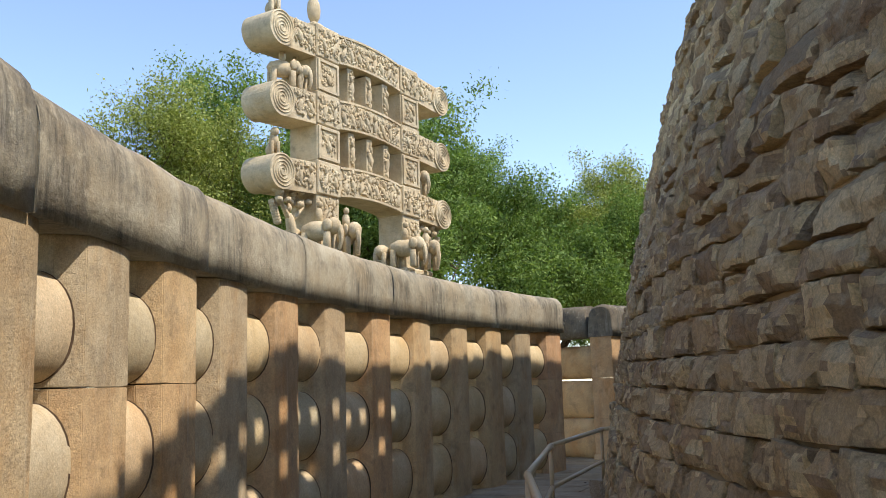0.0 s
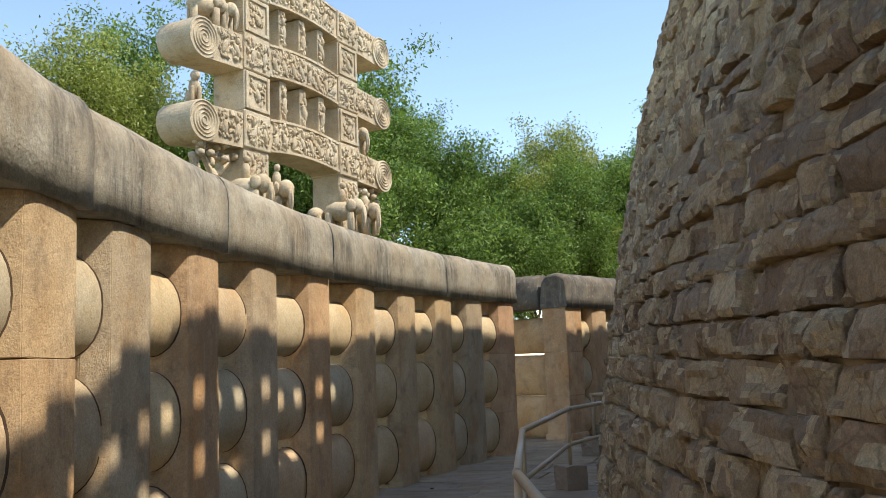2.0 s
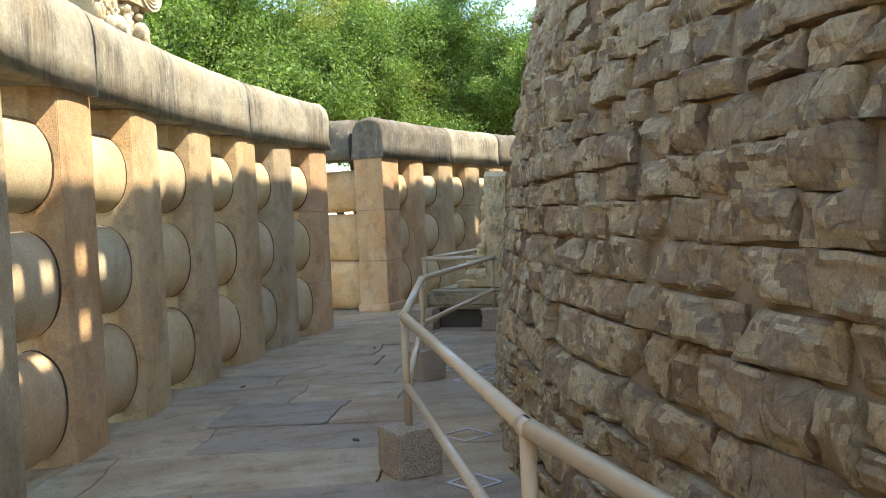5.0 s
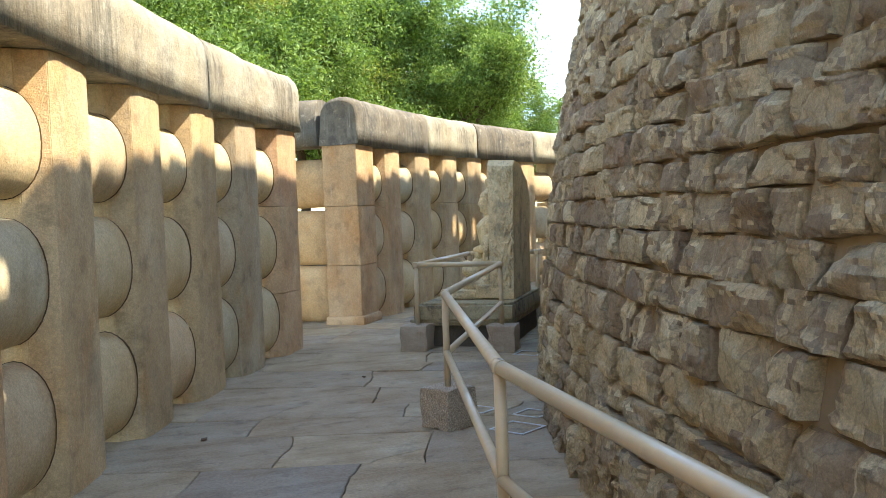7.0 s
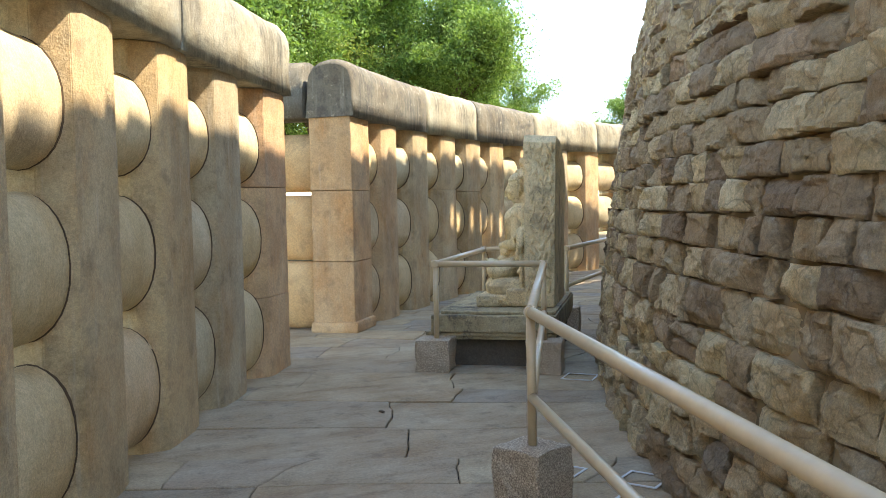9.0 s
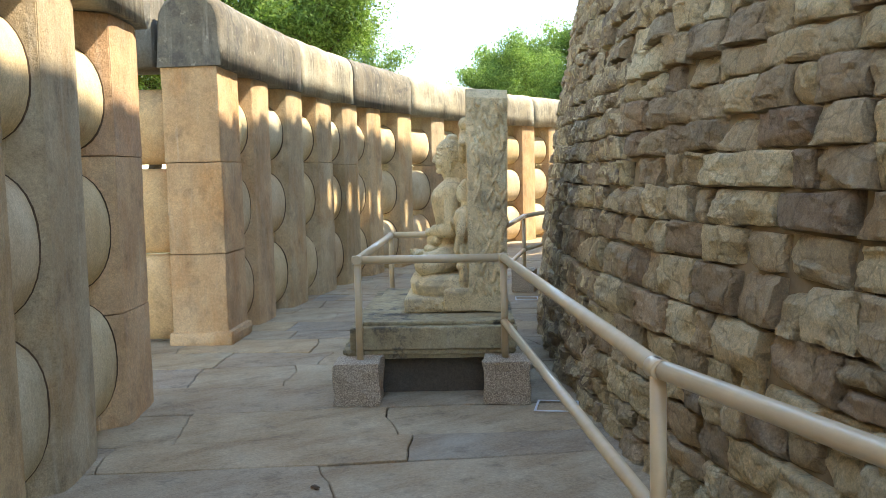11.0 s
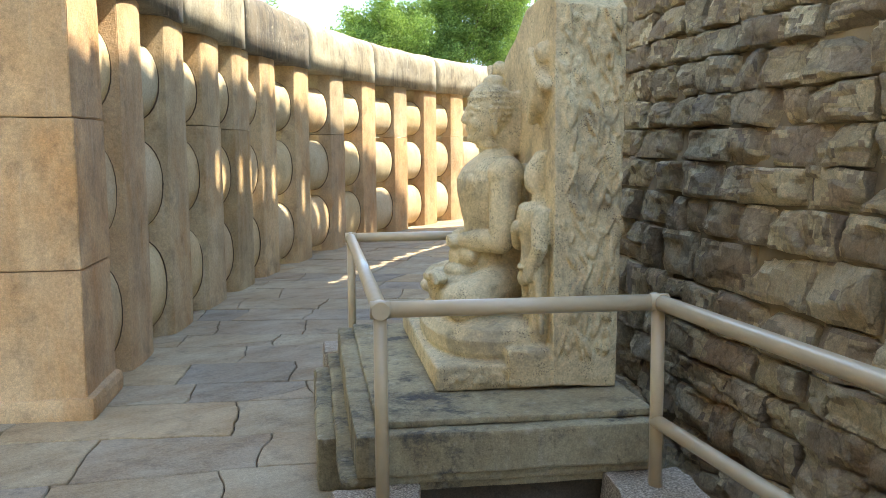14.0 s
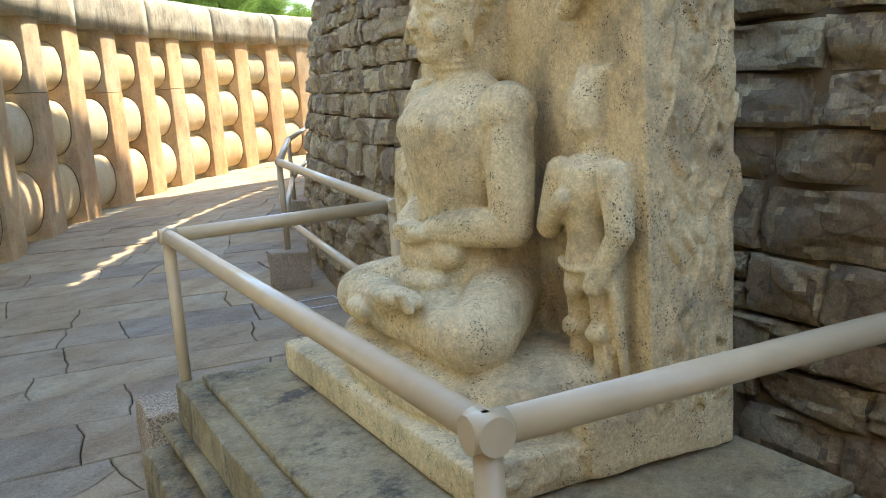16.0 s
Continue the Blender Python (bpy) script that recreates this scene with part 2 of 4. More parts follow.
def tube(bm, a, b, r, sides=14, cap=True):
    a, b = Vector(a), Vector(b)
    q = (b - a).to_track_quat("Z", "Y").to_matrix().to_4x4()
    rings = []
    for p in (a, b):
        rings.append([bm.verts.new(p + q.to_3x3() @ Vector((r * math.cos(2 * math.pi * i / sides), r * math.sin(2 * math.pi * i / sides), 0))) for i in range(sides)])
    for i in range(sides):
        bm.faces.new((rings[0][i], rings[0][(i + 1) % sides], rings[1][(i + 1) % sides], rings[1][i])).smooth = True
    if cap:
        bm.faces.new(rings[0][::-1])
        bm.faces.new(rings[1])


def blob(bm, m, centre, size, sub=2, turn=(0, 0, 0)):
    v = bmesh.ops.create_icosphere(bm, subdivisions=sub, radius=1.0)["verts"]
    bmesh.ops.transform(bm, matrix=m @ pose(*centre, *turn) @ Matrix.Diagonal((*size, 1)), verts=v)


def rough(bm, amount, scale, seed=0.0):
    for v in bm.verts:
        d = noise.noise_vector(v.co * scale + Vector((seed, seed * 1.7, 0)))
        v.co += d * amount


# ---- plan: everything turns round the stupa's axis ----
CX, CY, R_RAIL, H_PILLAR = 22.62, 3.623, 24.74, 2.6


def polar(r, a, z=0.0):
    return Vector((CX + r * math.cos(radians(a)), CY + r * math.sin(radians(a)), z))


def facing(a, r=R_RAIL, z=0.0):
    """Local frame at angle a: x along the wall towards smaller angles, y outwards, z up."""
    o = Vector((math.cos(radians(a)), math.sin(radians(a)), 0))
    t = Vector((o.y, -o.x, 0))
    m = Matrix((t, o, (0, 0, 1))).transposed().to_4x4()
    m.translation = polar(r, a, z)
    return m


def drum_radius(z, a=150.0):
    fade = min(1.0, max(0.0, (128 - a) / 8))
    start = min(1.0, max(0.0, (a - 163) / 7))
    return 21.78 - 0.06 * z - 0.025 * z * z - 0.3 * fade - 0.045 * z * start

# ---- ground and path bed ----
bm = bmesh.new()
ring = [bm.verts.new((CX + 900 * math.cos(i / 48 * 2 * math.pi), CY + 900 * math.sin(i / 48 * 2 * math.pi), -0.09)) for i in range(48)]
bm.faces.new(ring)
tagged(part("ground", bm, M_GROUND), "dry grassy ground around the monument", "ground", kind="structure")

bm = bmesh.new()
for i in range(130):
    a0, a1 = 196 - i * 0.9, 196 - (i + 1) * 0.9
    q = [polar(20.5, a0, -0.035), polar(27.5, a0, -0.035), polar(27.5, a1, -0.035), polar(20.5, a1, -0.035)]
    bm.faces.new([bm.verts.new(p) for p in q][::-1])
bmesh.ops.remove_doubles(bm, verts=bm.verts, dist=0.001)
floor = tagged(part("floor", bm, M_BED), "flagstone path of weathered sandstone between railing and drum", "floor", kind="structure")

# ---- stone railing ----
PW, PC, PD = 0.30, 0.11, 0.16      # half front, chamfer along the wall, chamfer in depth
DEPTH = 0.51
BARS = ((2.065, 0.318), (1.27, 0.36), (0.44, 0.375))   # middle height and half height
OCT = [(-PW - PC, PD), (-PW, 0.012), (0.12 - PW, 0), (PW - 0.12, 0), (PW, 0.012), (PW + PC, PD), (PW + PC, DEPTH - PD), (PW, DEPTH), (-PW, DEPTH), (-PW - PC, DEPTH - PD)]


def pillar(parent, m, joints=(), outline=OCT, seed=0, foot=False, material=M_PILLAR):
    rnd = random.Random(seed)
    cuts = [0.0, *joints, H_PILLAR]
    body = None
    for z0, z1 in zip(cuts, cuts[1:]):
        bm = bmesh.new()
        dx, dy = rnd.uniform(-0.006, 0.006), rnd.uniform(-0.006, 0.006)
        prism(bm, m, [(x + dx, y + dy) for x, y in outline], z0 + (0.003 if z0 else -0.02), z1 - (0.003 if z1 < H_PILLAR else 0))
        bmesh.ops.bevel(bm, geom=[e for e in bm.edges], offset=0.006, segments=2, affect="EDGES")
        bmesh.ops.triangulate(bm, faces=[f for f in bm.faces if len(f.verts) > 4])
        longs = [e for e in bm.edges if e.calc_length() > 0.45]
        bmesh.ops.subdivide_edges(bm, edges=longs, cuts=5, use_grid_fill=True)
        rough(bm, 0.006, 6, seed)
        name = "pillar" if body is None else "pillar_block"
        ob = part(name, bm, material, parent if body is None else body)
        body = body or ob
    if foot:
        bm = bmesh.new()
        add_box(bm, m, (-0.37, -0.05, -0.02), (0.37, 0.56, 0.13), 0.045, 2)
        rough(bm, 0.012, 7, seed)
        part("footing", bm, material, body)
    return body


def chamfer_x(y):
    return PW + PC * min(1, max(0, y / PD)) if y < PD else PW + PC


def crossbar(parent, p0, p1, out, z, h, seed, thick=0.195, end0=0.3, end1=0.3, seam=True, material=M_BAR):
    """A lens-shaped bar from pillar middle p0 to p1; out points away from the path."""
    p0, p1 = Vector(p0), Vector(p1)
    along = (p1 - p0).normalized()
    length = (p1 - p0).length
    m = Matrix((along, out, (0, 0, 1))).transposed().to_4x4()
    m.translation = p0 + Vector((0, 0, z))
    n = 28
    sec = []
    for i in range(n):
        c, s = math.cos(2 * math.pi * i / n), math.sin(2 * math.pi * i / n)
        sec.append((DEPTH / 2 + thick * math.copysign(abs(c) ** 0.95, c), h * math.copysign(abs(s) ** 0.9, s)))
    bm = bmesh.new()
    xs = [end0, length * 0.3, length * 0.5, length * 0.7, length - end1]
    rnd = random.Random(seed)
    tilt = rnd.uniform(-0.012, 0.012)
    rings = [[bm.verts.new(m @ Vector((x, y, zz + tilt * (x / length - 0.5)))) for y, zz in sec] for x in xs]
    for r0, r1 in zip(rings, rings[1:]):
        for i in range(n):
            bm.faces.new((r0[i], r1[i], r1[(i + 1) % n], r0[(i + 1) % n]))
    bm.faces.new(rings[0])
    bm.faces.new(rings[-1][::-1])
    rough(bm, 0.006, 4, seed)
    bar = part("crossbar", bm, material, parent, smooth=True)
    if seam:
        bm = bmesh.new()
        for x_of in (lambda y: chamfer_x(y) + 0.007, lambda y: length - chamfer_x(y) - 0.007):
            r0 = [bm.verts.new(m @ Vector((x_of(y), DEPTH / 2 + (y - DEPTH / 2) * 1.016, zz * 1.012))) for y, zz in sec]
            r1 = [bm.verts.new(m @ Vector((x_of(0) + (-0.2 if x_of(0) < length / 2 else 0.2), DEPTH / 2 + (y - DEPTH / 2) * 1.016, zz * 1.012))) for y, zz in sec]
            r2 = [bm.verts.new(m @ Vector((x_of(y), DEPTH / 2 + (y - DEPTH / 2) * 0.97, zz * 0.97))) for y, zz in sec]
            for i in range(n):
                j = (i + 1) % n
                bm.faces.new((r0[i], r0[j], r1[j], r1[i]))
                bm.faces.new((r0[i], r2[i], r2[j], r0[j]))
        part("mortar_joint", bm, M_MORTAR, bar, smooth=True)
    return bar


COP = [(-0.045, 0.0), (-0.05, 0.22), (-0.05, 0.43), (-0.036, 0.53), (-0.005, 0.605), (0.05, 0.66), (0.14, 0.692), (0.25, 0.70), (0.38, 0.68), (0.48, 0.62), (0.54, 0.52), (0.56, 0.38), (0.56, 0.0)]


def coping_sweep(parent, frames, seed, round_ends=(False, False), tall=1.0, material=None):
    """A coping stone swept through local frames; its ends may be rounded."""
    bm = bmesh.new()
    rings = []
    k = len(frames)
    seq = [(m, 1.0, 0.0) for m in frames]
    if round_ends[1]:
        m = frames[-1]
        seq = seq[:-1] + [(m @ Matrix.Translation((-0.12, 0, 0)), 1.0, 0), (m @ Matrix.Translation((-0.04, 0, 0)), 0.97, 0), (m, 0.9, 0)]
    if round_ends[0]:
        m = frames[0]
        seq = [(m, 0.9, 0), (m @ Matrix.Translation((0.04, 0, 0)), 0.97, 0), (m @ Matrix.Translation((0.12, 0, 0)), 1.0, 0)] + seq[1:]
    for m, s, _ in seq:
        rings.append([bm.verts.new(m @ Vector((0.255 + (y - 0.255) * (1 if z < 0.3 else s), 0, 0)).lerp(Vector((0, 0.255 + (y - 0.255) * (1 if z < 0.2 else s), H_PILLAR + z * (s if z > 0.3 else 1) * tall)), 1.0)) for y, z in COP])
    n = len(COP)
    for r0, r1 in zip(rings, rings[1:]):
        for i in range(n):
            bm.faces.new((r0[i], r0[(i + 1) % n], r1[(i + 1) % n], r1[i]))
    bm.faces.new(rings[0][::-1])
    bm.faces.new(rings[-1])
    bmesh.ops.recalc_face_normals(bm, faces=bm.faces)
    rough(bm, 0.018, 1.6, seed)
    rough(bm, 0.006, 9, seed + 3)
    ob = part("coping_stone", bm, material or M_COPING, parent)
    for f in ob.data.polygons:
        f.use_smooth = len(f.vertices) == 4
    return ob


def arc_frames(a0, a1, n=9):
    return [facing(a0 + (a1 - a0) * i / (n - 1)) for i in range(n)]


HALF = math.degrees(PW / R_RAIL)
EDGES_1 = (186.7, 183.7, 180.6, 177.6, 174.92, 172.23, 169.75, 166.9, 163.8, 160.45, 157.25, 154.0, 150.97, 148.25, 145.35)
EDGES_2 = (136.36, 133.48, 130.79, 128.28, 125.9, 122.75, 119.22, 115.95, 112.5, 109.3, 106.3, 102.7, 99.16, 95.85, 92.4, 89.1, 85.9)
JOINTS_1 = {174.92: (1.72,), 172.23: (1.74,), 145.35: (0.72, 1.72), 177.6: (1.05,)}
JOINTS_2 = {136.36: (), 130.79: (1.75,), 128.28: (1.73, 0.9)[:1], 119.22: (1.72,), 112.5: (1.7,), 106.3: (1.72,)}


def railing(label, centres, joints, first=None):
    top = tagged(empty("stone_railing", polar(R_RAIL, centres[0])), label, "railing", kind="structure")
    inv = Matrix.Translation(-top.location)
    for i, c in enumerate(centres):
        key = min(joints, key=lambda j: abs(j + HALF - c)) if joints else None
        cut = sorted(joints[key]) if key is not None and abs(key + HALF - c) < 0.05 else ()
        if not (first and i == 0):
            pillar(top, inv @ facing(c), cut, seed=i + int(c), material=M_RED if len(cut) > 1 else M_PILLAR)
        if i:
            p, q = polar(R_RAIL, centres[i - 1]), polar(R_RAIL, c)
            mid = (centres[i - 1] + c) / 2
            out = Vector((math.cos(radians(mid)), math.sin(radians(mid)), 0))
            for j, (z, h) in enumerate(BARS):
                crossbar(top, p - top.location, q - top.location, out, z + random.uniform(-0.012, 0.012), h, i * 3 + j + int(c))
    return top, inv


C1 = [e + HALF for e in EDGES_1]
rail_a, inv_a = railing("curved railing of tan sandstone pillars and round-faced crossbars", C1, JOINTS_1)
COPE_1 = [(190.0, 183.9), (183.9, 178.0), (178.0, 172.05), (172.05, 166.75), (166.75, 160.5), (160.5, 151.6), (151.6, 145.15)]
for i, (a0, a1) in enumerate(COPE_1):
    coping_sweep(rail_a, [inv_a @ f for f in arc_frames(a0 - 0.018, a1 + 0.018, 14)], i + 5, (False, i == len(COPE_1) - 1), 1.12 if i < 2 else 1.04 if i == 2 else 1.0)

CORNER = 139.62
C2 = [CORNER] + [e + HALF for e in EDGES_2]
rail_b, inv_b = railing("curved railing beyond the entrance, sunlit sandstone pillars and crossbars", C2, JOINTS_2, first=True)
SQUARE = [(-0.33, 0.0), (0.33, 0.0), (0.33, 0.53), (-0.33, 0.53)]
pillar(rail_b, inv_b @ facing(CORNER), (0.86, 1.72), SQUARE, 91, foot=True, material=M_RED)
COPE_2 = [(140.46, 133.9), (133.9, 128.9), (128.9, 123.0), (123.0, 116.3), (116.3, 109.6), (109.6, 103.0), (103.0, 96.2), (96.2, 89.5), (89.5, 82)]
for i, (a0, a1) in enumerate(COPE_2):
    coping_sweep(rail_b, [inv_b @ f for f in arc_frames(a0 - 0.018, a1 + 0.018, 14)], i + 25, (i == 0, False), material=M_COPING_DARK if i in (0, 2) else None)

# the return of the railing that flanks the entrance, running outwards from the corner pillar
rad = Vector((math.cos(radians(140.42)), math.sin(radians(140.42)), 0))
side = Vector((rad.y, -rad.x, 0))
rail_c = tagged(empty("stone_railing", polar(25.3, 140.4)), "short sandstone railing flanking the entrance, at right angles", "railing", kind="structure")


def return_frame(d):
    m = Matrix((-rad, side, (0, 0, 1))).transposed().to_4x4()
    m.translation = polar(R_RAIL + d, 140.42) - rail_c.location
    return m


for i, d in enumerate((1.95, 3.35)):
    pillar(rail_c, return_frame(d), (1.72,), seed=50 + i)
stops = (0.26, 1.95, 3.35)
for d0, d1 in zip(stops, stops[1:]):
    for j, (z, h) in enumerate(BARS):
        crossbar(rail_c, return_frame(d1).translation, return_frame(d0).translation, side, z, h * 1.12, 70 + j, end1=0.2 if d0 < 1 else 0.3, seam=d0 > 1, material=M_AMBER)
coping_sweep(rail_c, [return_frame(d) for d in (1.95, 1.5, 1.0, 0.58)], 61, material=M_COPING_DARK)
coping_sweep(rail_c, [return_frame(d) for d in (3.9, 3.3, 2.6, 1.96)], 62, material=M_COPING_DARK)

# ---- drum of the stupa: coursed rubble, leaning inwards ----
DRUM_TOP = 6.6
drum = tagged(empty("stupa_drum", polar(21.7, 150)), "tall curved drum of rough brown sandstone blocks in courses", "wall", kind="structure")
bm = bmesh.new()
zs = [-0.1, 0.5, 1.2, 2, 2.8, 3.6, 4.4, 5.2, 6, DRUM_TOP]
angs = [200 - i * 2 for i in range(181)]
grid = [[bm.verts.new(polar(drum_radius(max(z, 0), a) - 0.04, a, z) - drum.location) for z in zs] for a in angs[:-1]]
for i in range(len(grid)):
    for j in range(len(zs) - 1):
        a, b = grid[i], grid[(i + 1) % len(grid)]
        bm.faces.new((a[j], b[j], b[j + 1], a[j + 1]))
bm.faces.new([g[-1] for g in grid][::-1])
bmesh.ops.recalc_face_normals(bm, faces=bm.faces)
part("core", bm, M_BACKING, drum)


def stone_mesh(w, h, rnd, nx=12, ny=6):
    """Verts and faces of one quarry-faced block: x along the course, y outwards, z up. Random break planes chip the face."""
    verts, faces = [], []
    seed = Vector((rnd.uniform(0, 90), rnd.uniform(0, 90), rnd.uniform(0, 90)))
    off = rnd.uniform(-0.012, 0.028)
    tilt, lean = rnd.uniform(-0.014, 0.014), rnd.uniform(-0.016, 0.012)
    planes = []
    for _ in range(rnd.choice((2, 3, 4, 5))):
        an = rnd.uniform(0, 2 * math.pi)
        dx, dz = math.cos(an), math.sin(an)
        reach = abs(dx) * w / 2 + abs(dz) * h / 2
        planes.append((dx, dz, reach * rnd.uniform(0.15, 0.85), rnd.uniform(0.2, 0.75)))
    cx = [rnd.uniform(-0.014, 0.014) for _ in range(4)]
    cz = [rnd.uniform(-0.010, 0.010) for _ in range(4)]
    for j in range(ny + 1):
        for i in range(nx + 1):
            s, t = i / nx, j / ny
            s = 0.5 + 0.5 * math.copysign(abs(2 * s - 1) ** 0.8, 2 * s - 1)
            t = 0.5 + 0.5 * math.copysign(abs(2 * t - 1) ** 0.8, 2 * t - 1)
            wx = (cx[0] * (1 - t) + cx[1] * t) * (1 - s) + (cx[2] * (1 - t) + cx[3] * t) * s
            wz = (cz[0] * (1 - s) + cz[1] * s) * (1 - t) + (cz[2] * (1 - s) + cz[3] * s) * t
            p = Vector((s * w, 0, t * h))
            x, zz = (s - 0.5) * w, (t - 0.5) * h
            y = off + tilt * (2 * s - 1) + lean * (2 * t - 1)
            for dx, dz, at, steep in planes:
                over = x * dx + zz * dz - at + 0.02 * noise.noise(p * 8 + seed)
                if over > 0:
                    y -= min(over * steep, 0.028)
            ridge = noise.noise(Vector((p.x * 3.5, 0, p.z * 9)) + seed * 1.3)
            y += 0.016 * min(1, max(0, (ridge - 0.05) * 14))
            y += 0.010 * noise.noise(p * 7 + seed) + 0.012 * abs(noise.noise(p * 19 + seed)) + 0.009 * noise.noise(p * 37 + seed)
            rim = i in (0, nx) or j in (0, ny)
            if rim:
                y -= 0.004 + 0.016 * abs(noise.noise(p * 13 - seed))
            jig = 0.008
            verts.append((x + wx + jig * noise.noise(p * 10 + seed * 2), y, zz + wz + jig * noise.noise(p * 10 - seed)))
    k = nx + 1
    for j in range(ny):
        for i in range(nx):
            faces.append((j * k + i, j * k + i + 1, (j + 1) * k + i + 1, (j + 1) * k + i))
    rim = [i for i in range(k)] + [j * k + nx for j in range(1, ny + 1)] + [ny * k + i for i in range(nx - 1, -1, -1)] + [j * k for j in range(ny - 1, 0, -1)]
    base = len(verts)
    for i in rim:
        x, y, z = verts[i]
        verts.append((x * 0.97, -0.14, z * 0.97))
    for i in range(len(rim)):
        j = (i + 1) % len(rim)
        faces.append((rim[j], rim[i], base + i, base + j))
    return verts, faces


rnd = random.Random(7)
rest_v, rest_f = [], []
near_count = 0
z = -0.03
course = 0
while z < DRUM_TOP - 0.1:
    h = rnd.uniform(0.125, 0.225) * (1.0 if z < 3.5 else 1.15)
    a = 188.0 + rnd.uniform(0, 1)
    run = 0
    while a > 100:
        w = rnd.choice((rnd.uniform(0.14, 0.24), rnd.uniform(0.22, 0.36), rnd.uniform(0.28, 0.44), rnd.uniform(0.34, 0.54)))
        r = drum_radius(max(z + h / 2, 0), a)
        da = math.degrees(w / r)
        mid = a - da / 2
        split = rnd.random() < 0.07 and h > 0.18
        wave = 0.05 * noise.noise(Vector((mid * 0.12, course * 0.0, 2.0)))
        pieces = [(0.0, h * 0.45), (h * 0.45, h)] if split else [(0.0, h)]
        slope = math.degrees(math.atan(0.06 + 0.05 * max(z, 0)))
        for lo, hi in pieces:
            v, f = stone_mesh(w - rnd.uniform(0.005, 0.017), hi - lo - rnd.uniform(0.005, 0.017), rnd, *((16, 9) if 140 < mid < 172 and z < 3.2 else (12, 6)))
            m = facing(mid, r, z + (lo + hi) / 2 + wave) @ pose(0, 0, 0, slope, rnd.uniform(-1.6, 1.6), rnd.uniform(-2, 2))
            m.translation -= drum.location
            # local y runs outwards; nearest stretch as single pieces
            if 147.5 < mid < 160.5 and z < 2.35 and near_count < 300:
                me = bpy.data.meshes.new("stone")
                me.from_pydata(v, [], f)
                me.shade_smooth()
                me.set_sharp_from_angle(angle=radians(15))
                me.materials.append(M_DRUM)
                ob = new("stone", me)
                ob.parent, ob.matrix_basis = drum, m
                near_count += 1
            else:
                b = len(rest_v)
                rest_v += [tuple(m @ Vector(p)) for p in v]
                rest_f += [tuple(b + i for i in q) for q in f]
        a -= da
    z += h
    course += 1
me = bpy.data.meshes.new("masonry")
me.from_pydata(rest_v, [], rest_f)
me.shade_smooth()
me.set_sharp_from_angle(angle=radians(15))
me.materials.append(M_DRUMI)
ob = new("masonry", me)
ob.parent = drum
tagged(ob, "rough sandstone blocks in courses", kind="stuff")

# unseen terrace railing on top of the drum, added to throw the pierced shadow on the path railing
terrace = tagged(empty("terrace_railing", polar(20.0, 150, DRUM_TOP)), "unseen pierced stone railing along the terrace above the drum, shaped to shade the path railing", "railing", kind="structure")


# height by angle is set to place the shadow's edge, not a known profile
def terrace_height(a):
    dip = min(1.0, max(0.0, (171 - a) / 6)) * min(1.0, max(0.0, (a - 150) / 8))
    return 2.3 - 0.085 * max(0.0, a - 169) + 0.075 * max(0.0, 140 - a) - 0.34 * dip


a = 196.0
while a > 96:
    hh = terrace_height(a)
    if hh > 0.2:
        bm = bmesh.new()
        m = facing(a, 20.1, DRUM_TOP)
        m.translation -= terrace.location
        add_box(bm, m, (-0.14, -0.05, 0), (0.14, 0.05, hh), 0.02, 1)
        part("post", bm, M_PILLAR, terrace)
        # open and solid stretches follow where sun spots should land
        pierced = a > 160 or a < 125
        low = 0.675 if a < 130 else 0.44
        for f0, f1 in ((0.02, low), (max(0.55, low), 0.68), (0.79, 1.0)) if pierced else ((0.02, 1.0),):
            bm = bmesh.new()
            add_box(bm, m, (0.13, -0.03, hh * f0), (0.34, 0.03, hh * f1), 0.012, 1)
            part("rail", bm, M_BAR, terrace)
    a -= 1.35

# ---- handrails of painted steel tube ----
TOP_Z, LOW_Z, TUBE = 0.985, 0.545, 0.029


def granite_block(x, y, turn, size=0.30, label="rough-hewn grey granite block carrying a handrail post"):
    bm = bmesh.new()
    m = Matrix.Identity(4)
    add_box(bm, m, (-size / 2, -size / 2, -0.005), (size / 2, size / 2, 0.295), 0.012, 2)
    bmesh.ops.subdivide_edges(bm, edges=bm.edges[:], cuts=4, use_grid_fill=True)
    rough(bm, 0.016, 9, x * 3)
    rough(bm, 0.008, 30, x)
    ob = part("granite_block", bm, M_GRANITE)
    ob.matrix_basis = pose(x, y, 0, 0, 0, turn)
    return tagged(ob, label, "block", "post footings")


def handrail(label, posts, stretches):
    """posts: (x, y, foot height); stretches: pairs of points joined by tubes at the given heights."""
    top = tagged(empty("handrail", (posts[0][0], posts[0][1], 0)), label, "handrail")
    o = top.location
    for x, y, z0 in posts:
        bm = bmesh.new()
        tube(bm, Vector((x, y, z0)) - o, Vector((x, y, TOP_Z + 0.012)) - o, 0.0245)
        post = part("post", bm, M_PAINT, top)
        bm = bmesh.new()
        bmesh.ops.create_cone(bm, segments=14, radius1=0.038, radius2=0.027, depth=0.012, cap_ends=True, matrix=Matrix.Translation(Vector((x, y, z0 + 0.008)) - o))
        part("weld_collar", bm, M_PAINT, post)
    for (x0, y0), (x1, y1), z, over in stretches:
        a, b = Vector((x0, y0, z)) - o, Vector((x1, y1, z)) - o
        d = (b - a).normalized()
        bm = bmesh.new()
        tube(bm, a - d * over[0], b + d * over[1], TUBE if z > 0.8 else 0.0255, 18)
        rail = part("top_rail" if z > 0.8 else "lower_rail", bm, M_PAINT, top)
        for p, o2 in ((a, over[0]), (b, over[1])):
            if z > 0.8:
                bm = bmesh.new()
                tube(bm, p - d * 0.034, p + d * 0.034, 0.0315, 18)
                part("weld", bm, M_PAINT, rail)
    return top


